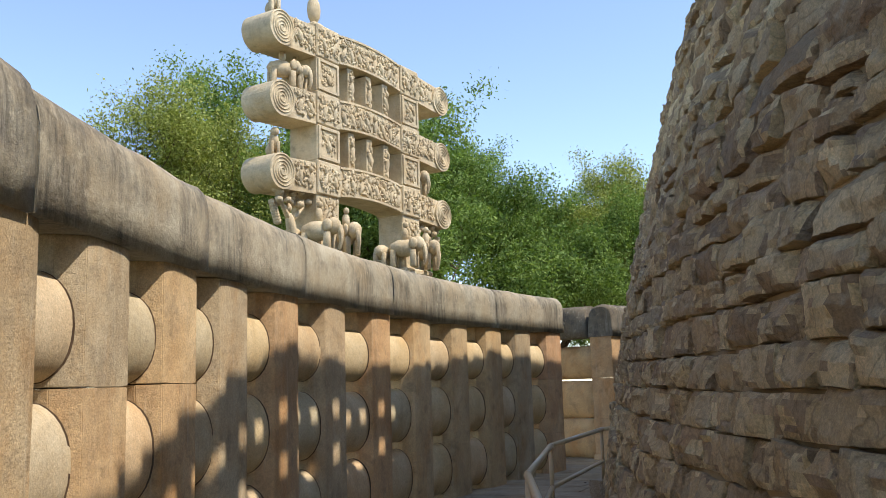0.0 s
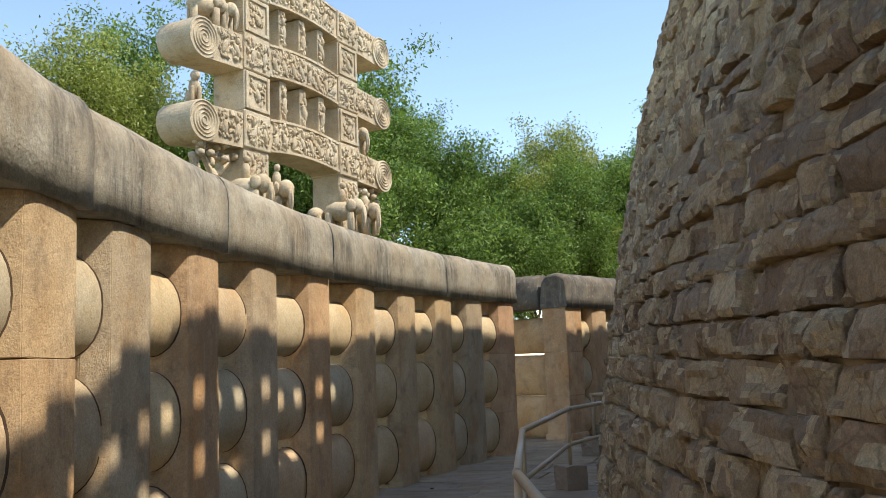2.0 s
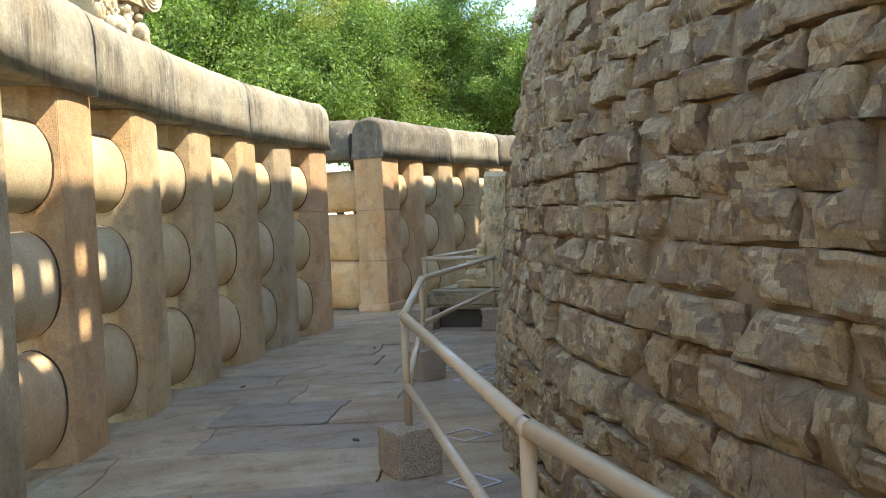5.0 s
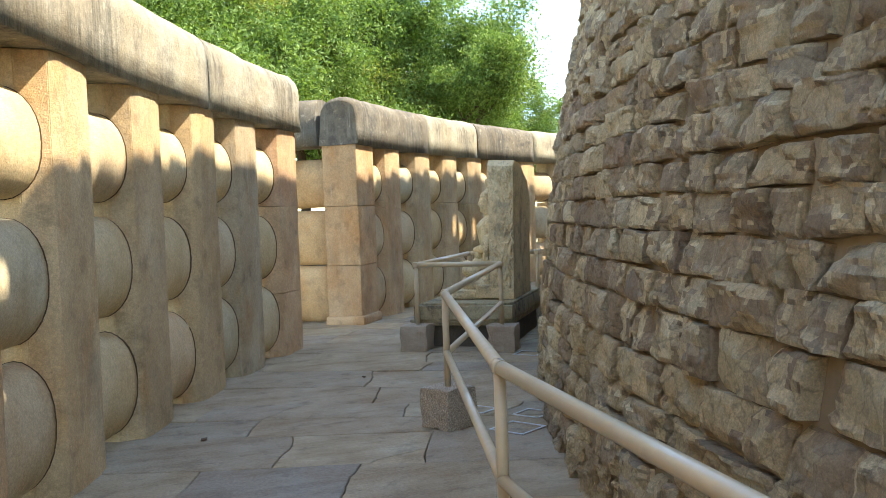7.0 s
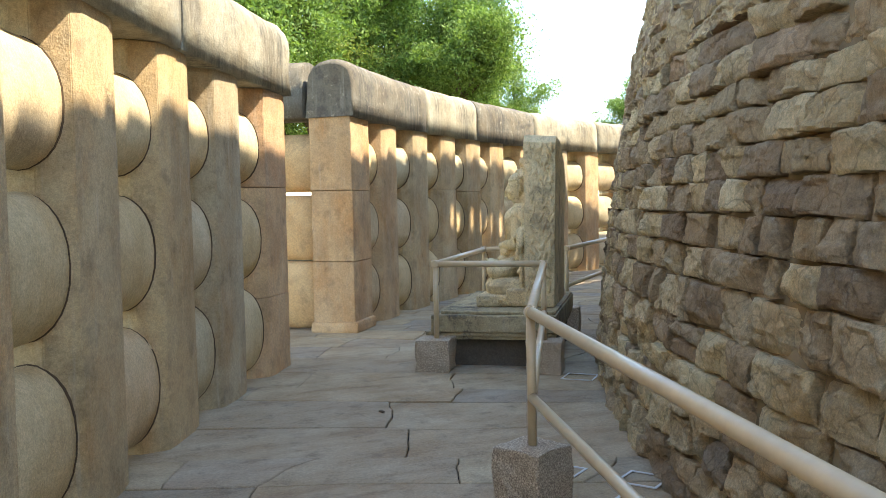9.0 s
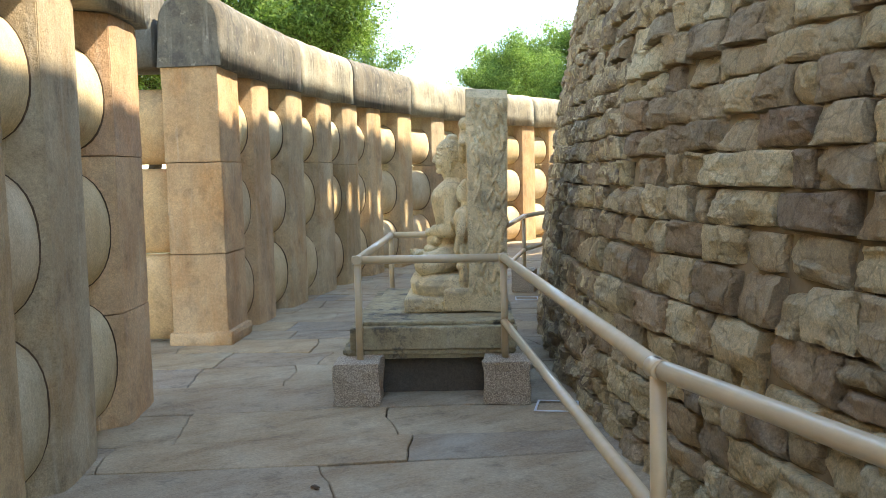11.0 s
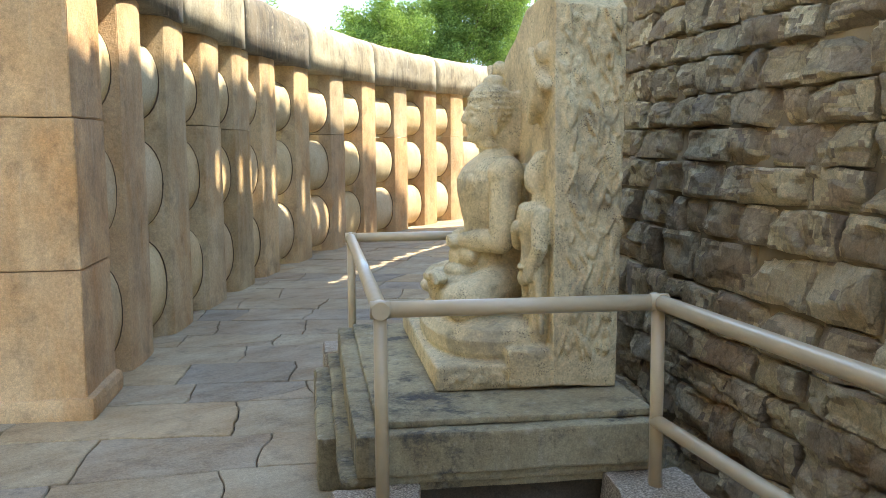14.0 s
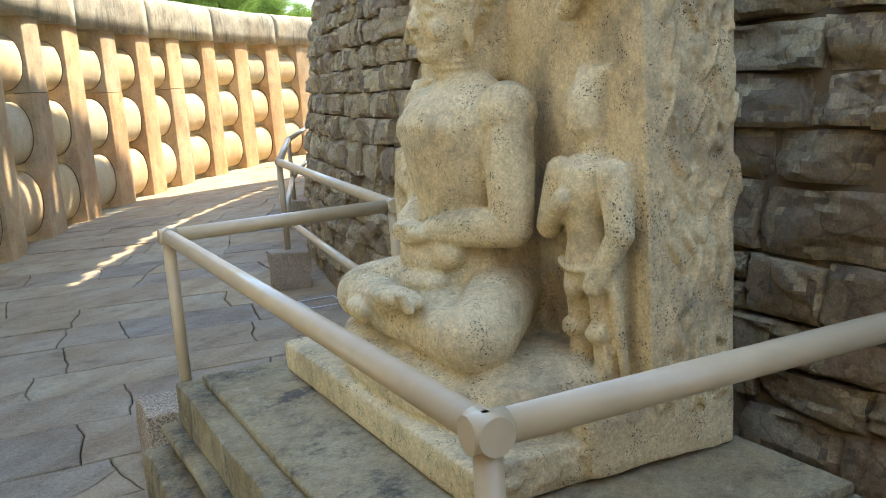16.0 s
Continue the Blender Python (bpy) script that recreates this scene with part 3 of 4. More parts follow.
P0, P1, P2, P3 = (0.43, 3.6), (0.60, 7.02), (1.12, 10.06), (2.19, 13.10)
RA, RB, RCC, RD = (3.37, 16.71), (4.95, 18.68), (4.14, 16.07), (5.72, 18.07)
PE, PF, PG, PH = (8.08, 20.27), (10.9, 22.05), (14.3, 23.9), (17.9, 25.2)
PM = (0.35, 0.2)
PN = (0.9, -3.4)
walk_posts = (PN, PM, P0, P1, P2, P3)
for p, turn in ((PM, 0), (P0, 5), (P1, 8), (P2, 12), (P3, 20)):
    granite_block(*p, turn)
granite_block(3.36, 16.72, -38, 0.32)
granite_block(4.17, 16.09, -40, 0.31)
granite_block(4.97, 18.76, -38, 0.30)
granite_block(5.74, 18.10, -38, 0.30)
for p, turn in ((PE, 40), (PF, 35), (PG, 25), (PH, 20)):
    granite_block(*p, turn)
chain = list(zip(walk_posts, walk_posts[1:])) + [(P3, RCC)]
handrail("beige painted tubular steel handrail along the path", [(*p, 0.28) for p in walk_posts],
         [(a, b, z, (0, 0.01)) for a, b in chain for z in (TOP_Z, LOW_Z)])
handrail("beige painted tubular steel guard rail round the statue plinth", [(*RA, 0.28), (*RB, 0.28), (*RCC, 0.28), (*RD, 0.28)],
         [(RA, RB, TOP_Z, (0.0, 0.02)), (RA, RCC, TOP_Z, (0.035, 0.02)), (RB, RD, TOP_Z, (0.02, 0.02))])
far_posts = (PE, PF, PG, PH)
handrail("beige painted tubular steel handrail continuing beyond the statue", [(*p, 0.28) for p in far_posts],
         [(a, b, z, (0, 0.01)) for a, b in [(RD, PE)] + list(zip(far_posts, far_posts[1:])) for z in (TOP_Z, LOW_Z)])

# ---- statue on its plinth ----
UX = Vector((0.783, -0.622, 0))      # from the path towards the drum
VX = Vector((0.622, 0.783, 0))       # along the plinth
LOC = Matrix((UX, VX, (0, 0, 1))).transposed().to_4x4()
LOC.translation = (3.38, 16.865, 0)

plinth = empty("statue_plinth")
plinth.matrix_basis = LOC
tagged(plinth, "moulded grey sandstone plinth, stained, with a stepped top slab", "plinth")
I4 = Matrix.Identity(4)


def slab(name, lo, hi, bevel, amount, seed, mat=M_PLINTH, label=""):
    bm = bmesh.new()
    add_box(bm, I4, lo, hi, bevel, 2)
    longs = [e for e in bm.edges if e.calc_length() > 0.3]
    bmesh.ops.subdivide_edges(bm, edges=longs, cuts=7, use_grid_fill=True)
    rough(bm, amount, 6, seed)
    rough(bm, amount * 0.5, 19, seed)
    return part(name, bm, mat, plinth, label)


# recessed course, its colour darkened for stain and for the overhang's shade
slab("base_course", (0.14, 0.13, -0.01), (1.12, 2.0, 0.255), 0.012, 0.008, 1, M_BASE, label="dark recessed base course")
slab("moulding", (0.035, 0.045, 0.257), (1.16, 2.06, 0.292), 0.012, 0.006, 2)
slab("moulding", (-0.06, 0.02, 0.293), (1.17, 2.10, 0.330), 0.016, 0.007, 3)
slab("top_slab", (0.0, 0.0, 0.333), (1.18, 2.05, 0.492), 0.012, 0.008, 4)
slab("raised_panel", (0.085, 0.075, 0.494), (1.17, 1.98, 0.522), 0.010, 0.005, 5)
slab("side_step", (-0.14, 0.75, -0.01), (0.13, 2.12, 0.25), 0.03, 0.012, 6)


def loft(bm, rings, n=28, power=1.0):
    """A closed body through level rings: (z, middle u, middle v, half u, half v)."""
    loops = []
    for z, cu, cv, ru, rv in rings:
        loop = []
        for i in range(n):
            c, s = math.cos(2 * math.pi * i / n), math.sin(2 * math.pi * i / n)
            loop.append(bm.verts.new((cu + ru * math.copysign(abs(c) ** power, c), cv + rv * math.copysign(abs(s) ** power, s), z)))
        loops.append(loop)
    for a, b in zip(loops, loops[1:]):
        for i in range(n):
            bm.faces.new((a[i], a[(i + 1) % n], b[(i + 1) % n], b[i]))
    bm.faces.new(loops[0][::-1])
    bm.faces.new(loops[-1])


def statue():
    bm = bmesh.new()

    def box(lo, hi, bev=0.03):
        add_box(bm, I4, lo, hi, bev, 2)

    def ball(c, s, turn=(0, 0, 0), sub=3):
        blob(bm, I4, c, s, sub, turn)

    def limb(a, b, r0, r1, n=14, swell=0.0):
        a, b = Vector(a), Vector(b)
        for i in range(n):
            t = i / (n - 1)
            r = r0 + (r1 - r0) * t + swell * math.sin(math.pi * t)
            ball(a.lerp(b, t), (r, r, r), sub=2)
    Z0 = 0.522
    # base with a lower front step, and the slab behind
    box((0.36, 0.44, Z0), (1.06, 1.84, 0.632), 0.018)
    box((0.66, 0.405, Z0 + 0.01), (1.10, 1.62, 0.70), 0.03)
    outline = [(0.40, Z0 + 0.02), (1.56, Z0 + 0.02), (1.60, 1.2), (1.52, 1.75), (1.36, 1.98), (1.12, 2.06), (0.9, 2.16), (0.50, 2.19), (0.40, 2.12), (0.395, 1.3)]
    lo = [bm.verts.new((0.85, v, z)) for v, z in outline]
    hi = [bm.verts.new((1.13 + 0.03 * (z > 1.6), v + (0.015 if v < 1 else -0.02), z - 0.02)) for v, z in outline]
    k = len(outline)
    bm.faces.new(lo)
    bm.faces.new(hi[::-1])
    for i in range(k):
        bm.faces.new((lo[i], hi[i], hi[(i + 1) % k], lo[(i + 1) % k]))
    vc = 1.05
    # cushion: a low rounded seat with a soft rim
    loft(bm, [(0.60, 0.68, vc, 0.27, 0.53), (0.66, 0.68, vc, 0.30, 0.56), (0.715, 0.68, vc, 0.305, 0.565), (0.76, 0.68, vc, 0.28, 0.54), (0.785, 0.69, vc, 0.22, 0.48)], 36, 0.8)
    # crossed legs: thighs out to the knees, shins folded back across
    for sgn in (-1, 1):
        knee = (0.55, vc + sgn * 0.345, 0.862)
        limb((0.76, vc + sgn * 0.12, 0.91), knee, 0.112, 0.098, 16)
        ball((0.525, vc + sgn * 0.35, 0.858), (0.098, 0.092, 0.09))
    limb((0.52, vc - 0.33, 0.85), (0.47, vc + 0.06, 0.845), 0.082, 0.054, 18)
    limb((0.52, vc + 0.33, 0.85), (0.455, vc - 0.02, 0.905), 0.082, 0.052, 18)
    ball((0.435, vc + 0.15, 0.862), (0.045, 0.105, 0.032))
    ball((0.43, vc - 0.10, 0.938), (0.05, 0.115, 0.030), (0, 0, 10))
    for t in range(5):
        ball((0.415 - 0.004 * t, vc - 0.205 + 0.004 * t, 0.925 + 0.010 * t), (0.016, 0.026, 0.011), sub=2)
    ball((0.62, vc, 0.90), (0.17, 0.24, 0.06))
    # trunk, waist to shoulders, with chest and a robe's edge across it
    loft(bm, [(0.84, 0.725, vc, 0.150, 0.205), (0.95, 0.722, vc, 0.148, 0.195), (1.03, 0.722, vc, 0.132, 0.172), (1.10, 0.720, vc, 0.124, 0.163),
              (1.18, 0.715, vc, 0.128, 0.172), (1.26, 0.708, vc, 0.140, 0.193), (1.33, 0.703, vc, 0.148, 0.212), (1.39, 0.703, vc, 0.147, 0.222),
              (1.435, 0.712, vc, 0.134, 0.218), (1.47, 0.724, vc, 0.112, 0.190), (1.50, 0.735, vc, 0.085, 0.135), (1.525, 0.738, vc, 0.066, 0.085)], 36)
    for sgn in (-1, 1):
        ball((0.628, vc + sgn * 0.088, 1.375), (0.062, 0.090, 0.066))
    box((0.74, vc - 0.19, 0.75), (0.9, vc + 0.19, 1.46), 0.03)
    for sgn in (-1, 1):
        sh = (0.745, vc + sgn * 0.218, 1.415)
        el = (0.715, vc + sgn * 0.262, 1.115)
        wr = (0.575, vc + sgn * 0.085, 1.105)
        ball(sh, (0.084, 0.078, 0.086))
        limb(sh, el, 0.074, 0.060, 18, 0.004)
        limb(el, wr, 0.060, 0.042, 16, 0.004)
        ball((0.548, vc + sgn * 0.035, 1.095), (0.042, 0.065, 0.030), (0, 0, sgn * 20))
        for t in range(4):
            ball((0.520, vc + sgn * 0.02 - sgn * 0.004 * t, 1.075 + 0.014 * t), (0.020, 0.045, 0.0085), sub=2)
        # stone left between forearm and lap
        ball((0.60, vc + sgn * 0.06, 1.04), (0.06, 0.10, 0.06))
    ball((0.565, vc, 1.02), (0.055, 0.10, 0.07))
    ball((0.56, vc, 0.955), (0.075, 0.13, 0.05))
    # neck with creases, then the head bowed a little forward
    for i in range(5):
        ball((0.728 - 0.008 * i, vc, 1.505 + 0.019 * i), (0.068, 0.066, 0.0135), sub=2)
    hu = 0.705
    loft(bm, [(1.560, hu - 0.052, vc, 0.022, 0.026), (1.568, hu - 0.046, vc, 0.042, 0.044), (1.585, hu - 0.034, vc, 0.062, 0.060), (1.61, hu - 0.018, vc, 0.083, 0.074), (1.645, hu - 0.006, vc, 0.099, 0.086),
              (1.685, hu, vc, 0.107, 0.093), (1.725, hu + 0.004, vc, 0.109, 0.097), (1.765, hu + 0.008, vc, 0.104, 0.095), (1.80, hu + 0.012, vc, 0.090, 0.084), (1.825, hu + 0.014, vc, 0.066, 0.064), (1.838, hu + 0.014, vc, 0.03, 0.03)], 36)
    face = hu - 0.107
    limb((face + 0.004, vc, 1.712), (face - 0.013, vc, 1.668), 0.010, 0.0155, 9)
    ball((face - 0.008, vc, 1.661), (0.014, 0.021, 0.0115))
    ball((face + 0.008, vc, 1.632), (0.014, 0.029, 0.0075))
    ball((face + 0.013, vc, 1.617), (0.014, 0.023, 0.0075))
    ball((face + 0.028, vc, 1.583), (0.026, 0.032, 0.022))
    for sgn in (-1, 1):
        ball((face + 0.018, vc + sgn * 0.042, 1.698), (0.014, 0.024, 0.0125))
        for i in range(9):
            t = i / 8
            ball((face + 0.008 + 0.032 * t * t, vc + sgn * (0.014 + 0.062 * t), 1.718 + 0.014 * math.sin(math.pi * min(1, t * 1.15))), (0.010, 0.010, 0.0065), sub=1)
        ball((face + 0.040, vc + sgn * 0.052, 1.650), (0.034, 0.028, 0.036))
        # long pierced ear
        ball((hu + 0.022, vc + sgn * 0.093, 1.690), (0.024, 0.014, 0.034))
        ball((hu + 0.014, vc + sgn * 0.090, 1.630), (0.013, 0.011, 0.040))
    # topknot and rows of curls, with a hairline above the brow
    ball((hu + 0.026, vc, 1.842), (0.056, 0.054, 0.040))
    for ring in range(9):
        el = -28 + ring * 13
        n = max(4, int(27 * math.cos(radians(el))))
        for i in range(n):
            az = 2 * math.pi * (i + ring % 2 / 2) / n
            x, y, z = hu + 0.010 + 0.110 * math.cos(radians(el)) * math.cos(az), vc + 0.101 * math.cos(radians(el)) * math.sin(az), 1.722 + 0.118 * math.sin(radians(el))
            if x < hu - 0.012 and z < 1.760:
                continue
            blob(bm, I4, (x, y, z), (0.0135, 0.0135, 0.0135), 1)
    box((hu + 0.03, vc - 0.06, 1.50), (0.9, vc + 0.06, 1.80), 0.03)
    # two attendants against the slab, heads worn away
    for v0, sgn in ((0.575, 1), (1.52, -1)):
        limb((0.812, v0 - 0.055, 0.69), (0.825, v0 - 0.04, 1.02), 0.036, 0.050, 18)
        limb((0.812, v0 + 0.06, 0.69), (0.825, v0 + 0.04, 1.02), 0.036, 0.050, 18)
        for d in (-0.055, 0.06):
            ball((0.775, v0 + d, 0.665), (0.062, 0.034, 0.022))
            ball((0.79, v0 + d * 0.9, 0.86), (0.036, 0.036, 0.03))
        loft(bm, [(0.97, 0.825, v0, 0.062, 0.088), (1.03, 0.818, v0, 0.068, 0.090), (1.09, 0.812, v0, 0.056, 0.066), (1.15, 0.808, v0, 0.056, 0.066), (1.22, 0.806, v0, 0.066, 0.088), (1.275, 0.812, v0, 0.058, 0.098), (1.305, 0.824, v0, 0.040, 0.06)], 24)
        for i in range(15):
            t = i / 14 * 2 - 1
            ball((0.752 + 0.03 * t * t, v0 + 0.085 * t, 1.035 - 0.012 * (1 - t * t)), (0.016, 0.014, 0.011), sub=1)
        limb((0.83, v0, 1.28), (0.835, v0, 1.37), 0.036, 0.034, 5)
        loft(bm, [(1.345, 0.82, v0, 0.03, 0.03), (1.37, 0.815, v0, 0.046, 0.044), (1.42, 0.815, v0, 0.05, 0.05), (1.46, 0.825, v0, 0.05, 0.052), (1.485, 0.84, v0, 0.046, 0.056), (1.52, 0.855, v0, 0.035, 0.07)], 18)
        ball((0.772, v0 + 0.02, 0.975), (0.030, 0.030, 0.038))
        limb((0.775, v0 + 0.04, 1.0), (0.79, v0 + 0.055, 0.78), 0.018, 0.013, 14)
        limb((0.80, v0 - 0.10, 1.02), (0.815, v0 - 0.115, 0.76), 0.020, 0.014, 14)
        limb((0.80, v0 + sgn * 0.10, 1.26), (0.775, v0 + sgn * 0.125, 1.12), 0.042, 0.037, 12)
        limb((0.775, v0 + sgn * 0.125, 1.12), (0.738, v0 + sgn * 0.025, 1.185), 0.035, 0.028, 12)
        ball((0.735, v0 + sgn * 0.01, 1.20), (0.022, 0.028, 0.03))
        limb((0.81, v0 - sgn * 0.105, 1.26), (0.80, v0 - sgn * 0.135, 1.12), 0.042, 0.037, 12)
        limb((0.80, v0 - sgn * 0.135, 1.12), (0.765, v0 - sgn * 0.07, 0.99), 0.035, 0.029, 12)
        box((0.78, v0 - 0.13, 0.63), (0.9, v0 + 0.13, 0.672), 0.012)
    # worn flying figures near the top
    for v0 in (0.55, 1.44):
        ball((0.84, v0, 1.80), (0.05, 0.06, 0.12))
        ball((0.835, v0 - 0.03, 1.93), (0.042, 0.042, 0.048))
        limb((0.83, v0, 1.75), (0.82, v0 + 0.10, 1.66), 0.045, 0.028)
        limb((0.83, v0, 1.85), (0.82, v0 - 0.11, 1.79), 0.033, 0.028)
        limb((0.83, v0 + 0.04, 1.86), (0.82, v0 + 0.13, 1.95), 0.030, 0.022)
    # hewn side of the slab and broken foot of the base
    hew = random.Random(31)
    for i in range(210):
        zz = hew.uniform(0.68, 2.08)
        blob(bm, I4, (hew.uniform(0.88, 1.13), 0.405 + hew.uniform(-0.012, 0.006), zz), (hew.uniform(0.006, 0.02), hew.uniform(0.010, 0.018), hew.uniform(0.02, 0.07)), 1, (0, hew.uniform(-30, 30), 0))
    for i in range(70):
        blob(bm, I4, (hew.uniform(0.4, 1.05), 0.442 + hew.uniform(-0.006, 0.008), hew.uniform(0.555, 0.61)), (hew.uniform(0.012, 0.035), 0.012, hew.uniform(0.010, 0.022)), 1, (0, hew.uniform(-40, 40), 0))
    bmesh.ops.recalc_face_normals(bm, faces=bm.faces)
    ob = part("seated_statue", bm, M_STATUE)
    ob.matrix_basis = LOC
    re = ob.modifiers.new("union", "REMESH")
    re.mode, re.voxel_size, re.use_smooth_shade = "VOXEL", 0.0058, True
    sm = ob.modifiers.new("soften", "SMOOTH")
    sm.factor, sm.iterations = 0.5, 2
    for nm, size, amount in (("chips", 0.12, 0.004), ("pitting", 0.015, 0.0022)):
        tx = bpy.data.textures.new(nm, "CLOUDS")
        tx.noise_scale, tx.noise_depth = size, 3
        d = ob.modifiers.new(nm, "DISPLACE")
        d.texture, d.strength, d.mid_level, d.texture_coords = tx, amount, 0.5, "LOCAL"
    return tagged(ob, "pitted pale sandstone seated figure carved against an upright slab", "statue")


statue()

# ---- gateway of carved sandstone beyond the railing ----
GD = Vector((0.522, 0.853, 0))
GO = Vector((-0.853, 0.522, 0))
GATE = Matrix((GD, GO, (0, 0, 1))).transposed().to_4x4()
GATE.translation = (-1.35 - 0.522 * 0.16, 18.9 - 0.853 * 0.16, 0)
gate = empty("gateway")
gate.matrix_basis = GATE
tagged(gate, "tall carved sandstone gateway with three scroll-ended architraves", "gateway")
GT = 0.66
grnd = random.Random(11)


def relief(parent, x0, x1, z0, z1, count, depth=-0.0, big=0.07, name="relief", rise=0.0):
    """A carved panel: rounded little figures standing proud of the face."""
    bm = bmesh.new()
    width, hgt = x1 - x0, z1 - z0
    n = int(max(8, width * hgt * 240))
    for i in range(n):
        x = x0 + width * grnd.uniform(0.03, 0.97)
        lift = rise * (1 - (2 * (x - x0) / width - 1) ** 2)
        zz = z0 + lift + hgt * grnd.uniform(0.08, 0.92)
        a, b = grnd.uniform(0.018, 0.045), grnd.uniform(0.03, 0.085)
        blob(bm, I4, (x, depth + grnd.uniform(-0.012, 0.012), zz), (a, grnd.uniform(0.025, 0.05), min(b, hgt * 0.25)), 1, (0, grnd.choice((grnd.uniform(-25, 25), grnd.uniform(-90, 90))), 0))
    for i in range(max(1, count // 2)):
        x = x0 + width * (i + 0.5) / max(1, count // 2)
        lift = rise * (1 - (2 * (x - x0) / width - 1) ** 2)
        blob(bm, I4, (x, depth - 0.012, z0 + lift + hgt * 0.4), (big * 0.7, 0.05, hgt * 0.26), 2, (0, grnd.uniform(-30, 30), 0))
        blob(bm, I4, (x + grnd.uniform(-0.03, 0.03), depth - 0.02, z0 + lift + hgt * 0.72), (big * 0.42, 0.05, hgt * 0.12), 2)
    return tagged(part(name, bm, M_GATE, parent), kind="stuff")


def rim(parent, x0, x1, z0, z1, w=0.045, d=0.035):
    bm = bmesh.new()
    add_box(bm, I4, (x0, -d, z0), (x1, 0.01, z0 + w), 0.008, 1)
    add_box(bm, I4, (x0, -d, z1 - w), (x1, 0.01, z1), 0.008, 1)
    add_box(bm, I4, (x0, -d + 0.003, z0 + w), (x0 + w, 0.01, z1 - w), 0.008, 1)
    add_box(bm, I4, (x1 - w, -d + 0.003, z0 + w), (x1, 0.01, z1 - w), 0.008, 1)
    return part("border", bm, M_GATE, parent)


PX = 1.475    # pillar middle from the gate's middle
for sx in (-1, 1):
    bm = bmesh.new()
    add_box(bm, I4, (sx * PX - 0.35, 0.0, -0.1), (sx * PX + 0.35, GT, 5.42), 0.02, 1)
    shaft = part("gate_pillar", bm, M_GATE, gate)
    relief(shaft, sx * PX - 0.28, sx * PX + 0.28, 4.75, 5.38, 4, -0.005, 0.06)
    for k in range(4):
        rim(shaft, sx * PX - 0.33, sx * PX + 0.33, 0.4 + k * 0.9, 1.2 + k * 0.9)
        relief(shaft, sx * PX - 0.27, sx * PX + 0.27, 0.45 + k * 0.9, 1.15 + k * 0.9, 4)


def elephant(parent, x, y, z, turn, s=1.0, rider=True):
    bm = bmesh.new()
    m = pose(x, y, z, 0, 0, turn)
    blob(bm, m, (0, 0.06 * s, 0.46 * s), (0.22 * s, 0.36 * s, 0.22 * s), 2)
    blob(bm, m, (0, -0.30 * s, 0.55 * s), (0.16 * s, 0.17 * s, 0.19 * s), 2)
    for k in range(16):
        t = k / 15
        blob(bm, m, (0, (-0.42 - 0.05 * math.sin(t * 3)) * s, (0.52 - 0.46 * t) * s), ((0.085 - 0.04 * t) * s,) * 3, 1)
    for dx in (-1, 1):
        blob(bm, m, (dx * 0.17 * s, -0.22 * s, 0.55 * s), (0.035 * s, 0.12 * s, 0.16 * s), 1)
        for dy in (-0.2, 0.28):
            add_box(bm, m, (dx * 0.12 * s - 0.065 * s, dy * s - 0.07 * s, 0), (dx * 0.12 * s + 0.065 * s, dy * s + 0.07 * s, 0.42 * s), 0.02, 1)
    if rider:
        blob(bm, m, (0, 0.02 * s, 0.80 * s), (0.09 * s, 0.09 * s, 0.17 * s), 2)
        blob(bm, m, (0, 0.0, 1.02 * s), (0.065 * s, 0.07 * s, 0.08 * s), 2)
    return part("carved_elephant", bm, M_GATE, parent, smooth=True)


for sx in (-1, 1):
    cap = elephant(gate, sx * PX - 0.42, -0.12, 4.22, 20, 0.92)
    elephant(gate, sx * PX + 0.42, -0.12, 4.22, -20, 0.92)
    elephant(gate, sx * PX - 0.50, 0.45, 4.22, 110, 0.8, False)
    bm = bmesh.new()
    add_box(bm, I4, (sx * PX - 0.55, -0.2, 4.08), (sx * PX + 0.55, GT + 0.2, 4.21), 0.03, 1)
    part("abacus", bm, M_GATE, gate)


def scroll(bm, x, z, r, thick0, thick1):
    """A rolled architrave end with spiral ridges on its face."""
    v = bmesh.ops.create_cone(bm, segments=36, radius1=r, radius2=r, depth=thick1 - thick0, cap_ends=True)["verts"]
    bmesh.ops.transform(bm, matrix=pose(x, (thick0 + thick1) / 2, z, 90), verts=v)
    turns, n = 4.5, 150
    prev = None
    for i in range(n + 1):
        t = i / n
        rr = 0.035 + (r - 0.05) * t
        an = 2 * math.pi * turns * t
        c = Vector((x + rr * math.cos(an), thick0, z + rr * math.sin(an)))
        o = Vector((math.cos(an), 0, math.sin(an)))
        sec = [bm.verts.new(c + o * 0.017 + Vector((0, 0.004, 0))), bm.verts.new(c + Vector((0, -0.02, 0))), bm.verts.new(c - o * 0.017 + Vector((0, 0.004, 0)))]
        if prev:
            for k in range(2):
                bm.faces.new((prev[k], sec[k], sec[k + 1], prev[k + 1]))
        prev = sec


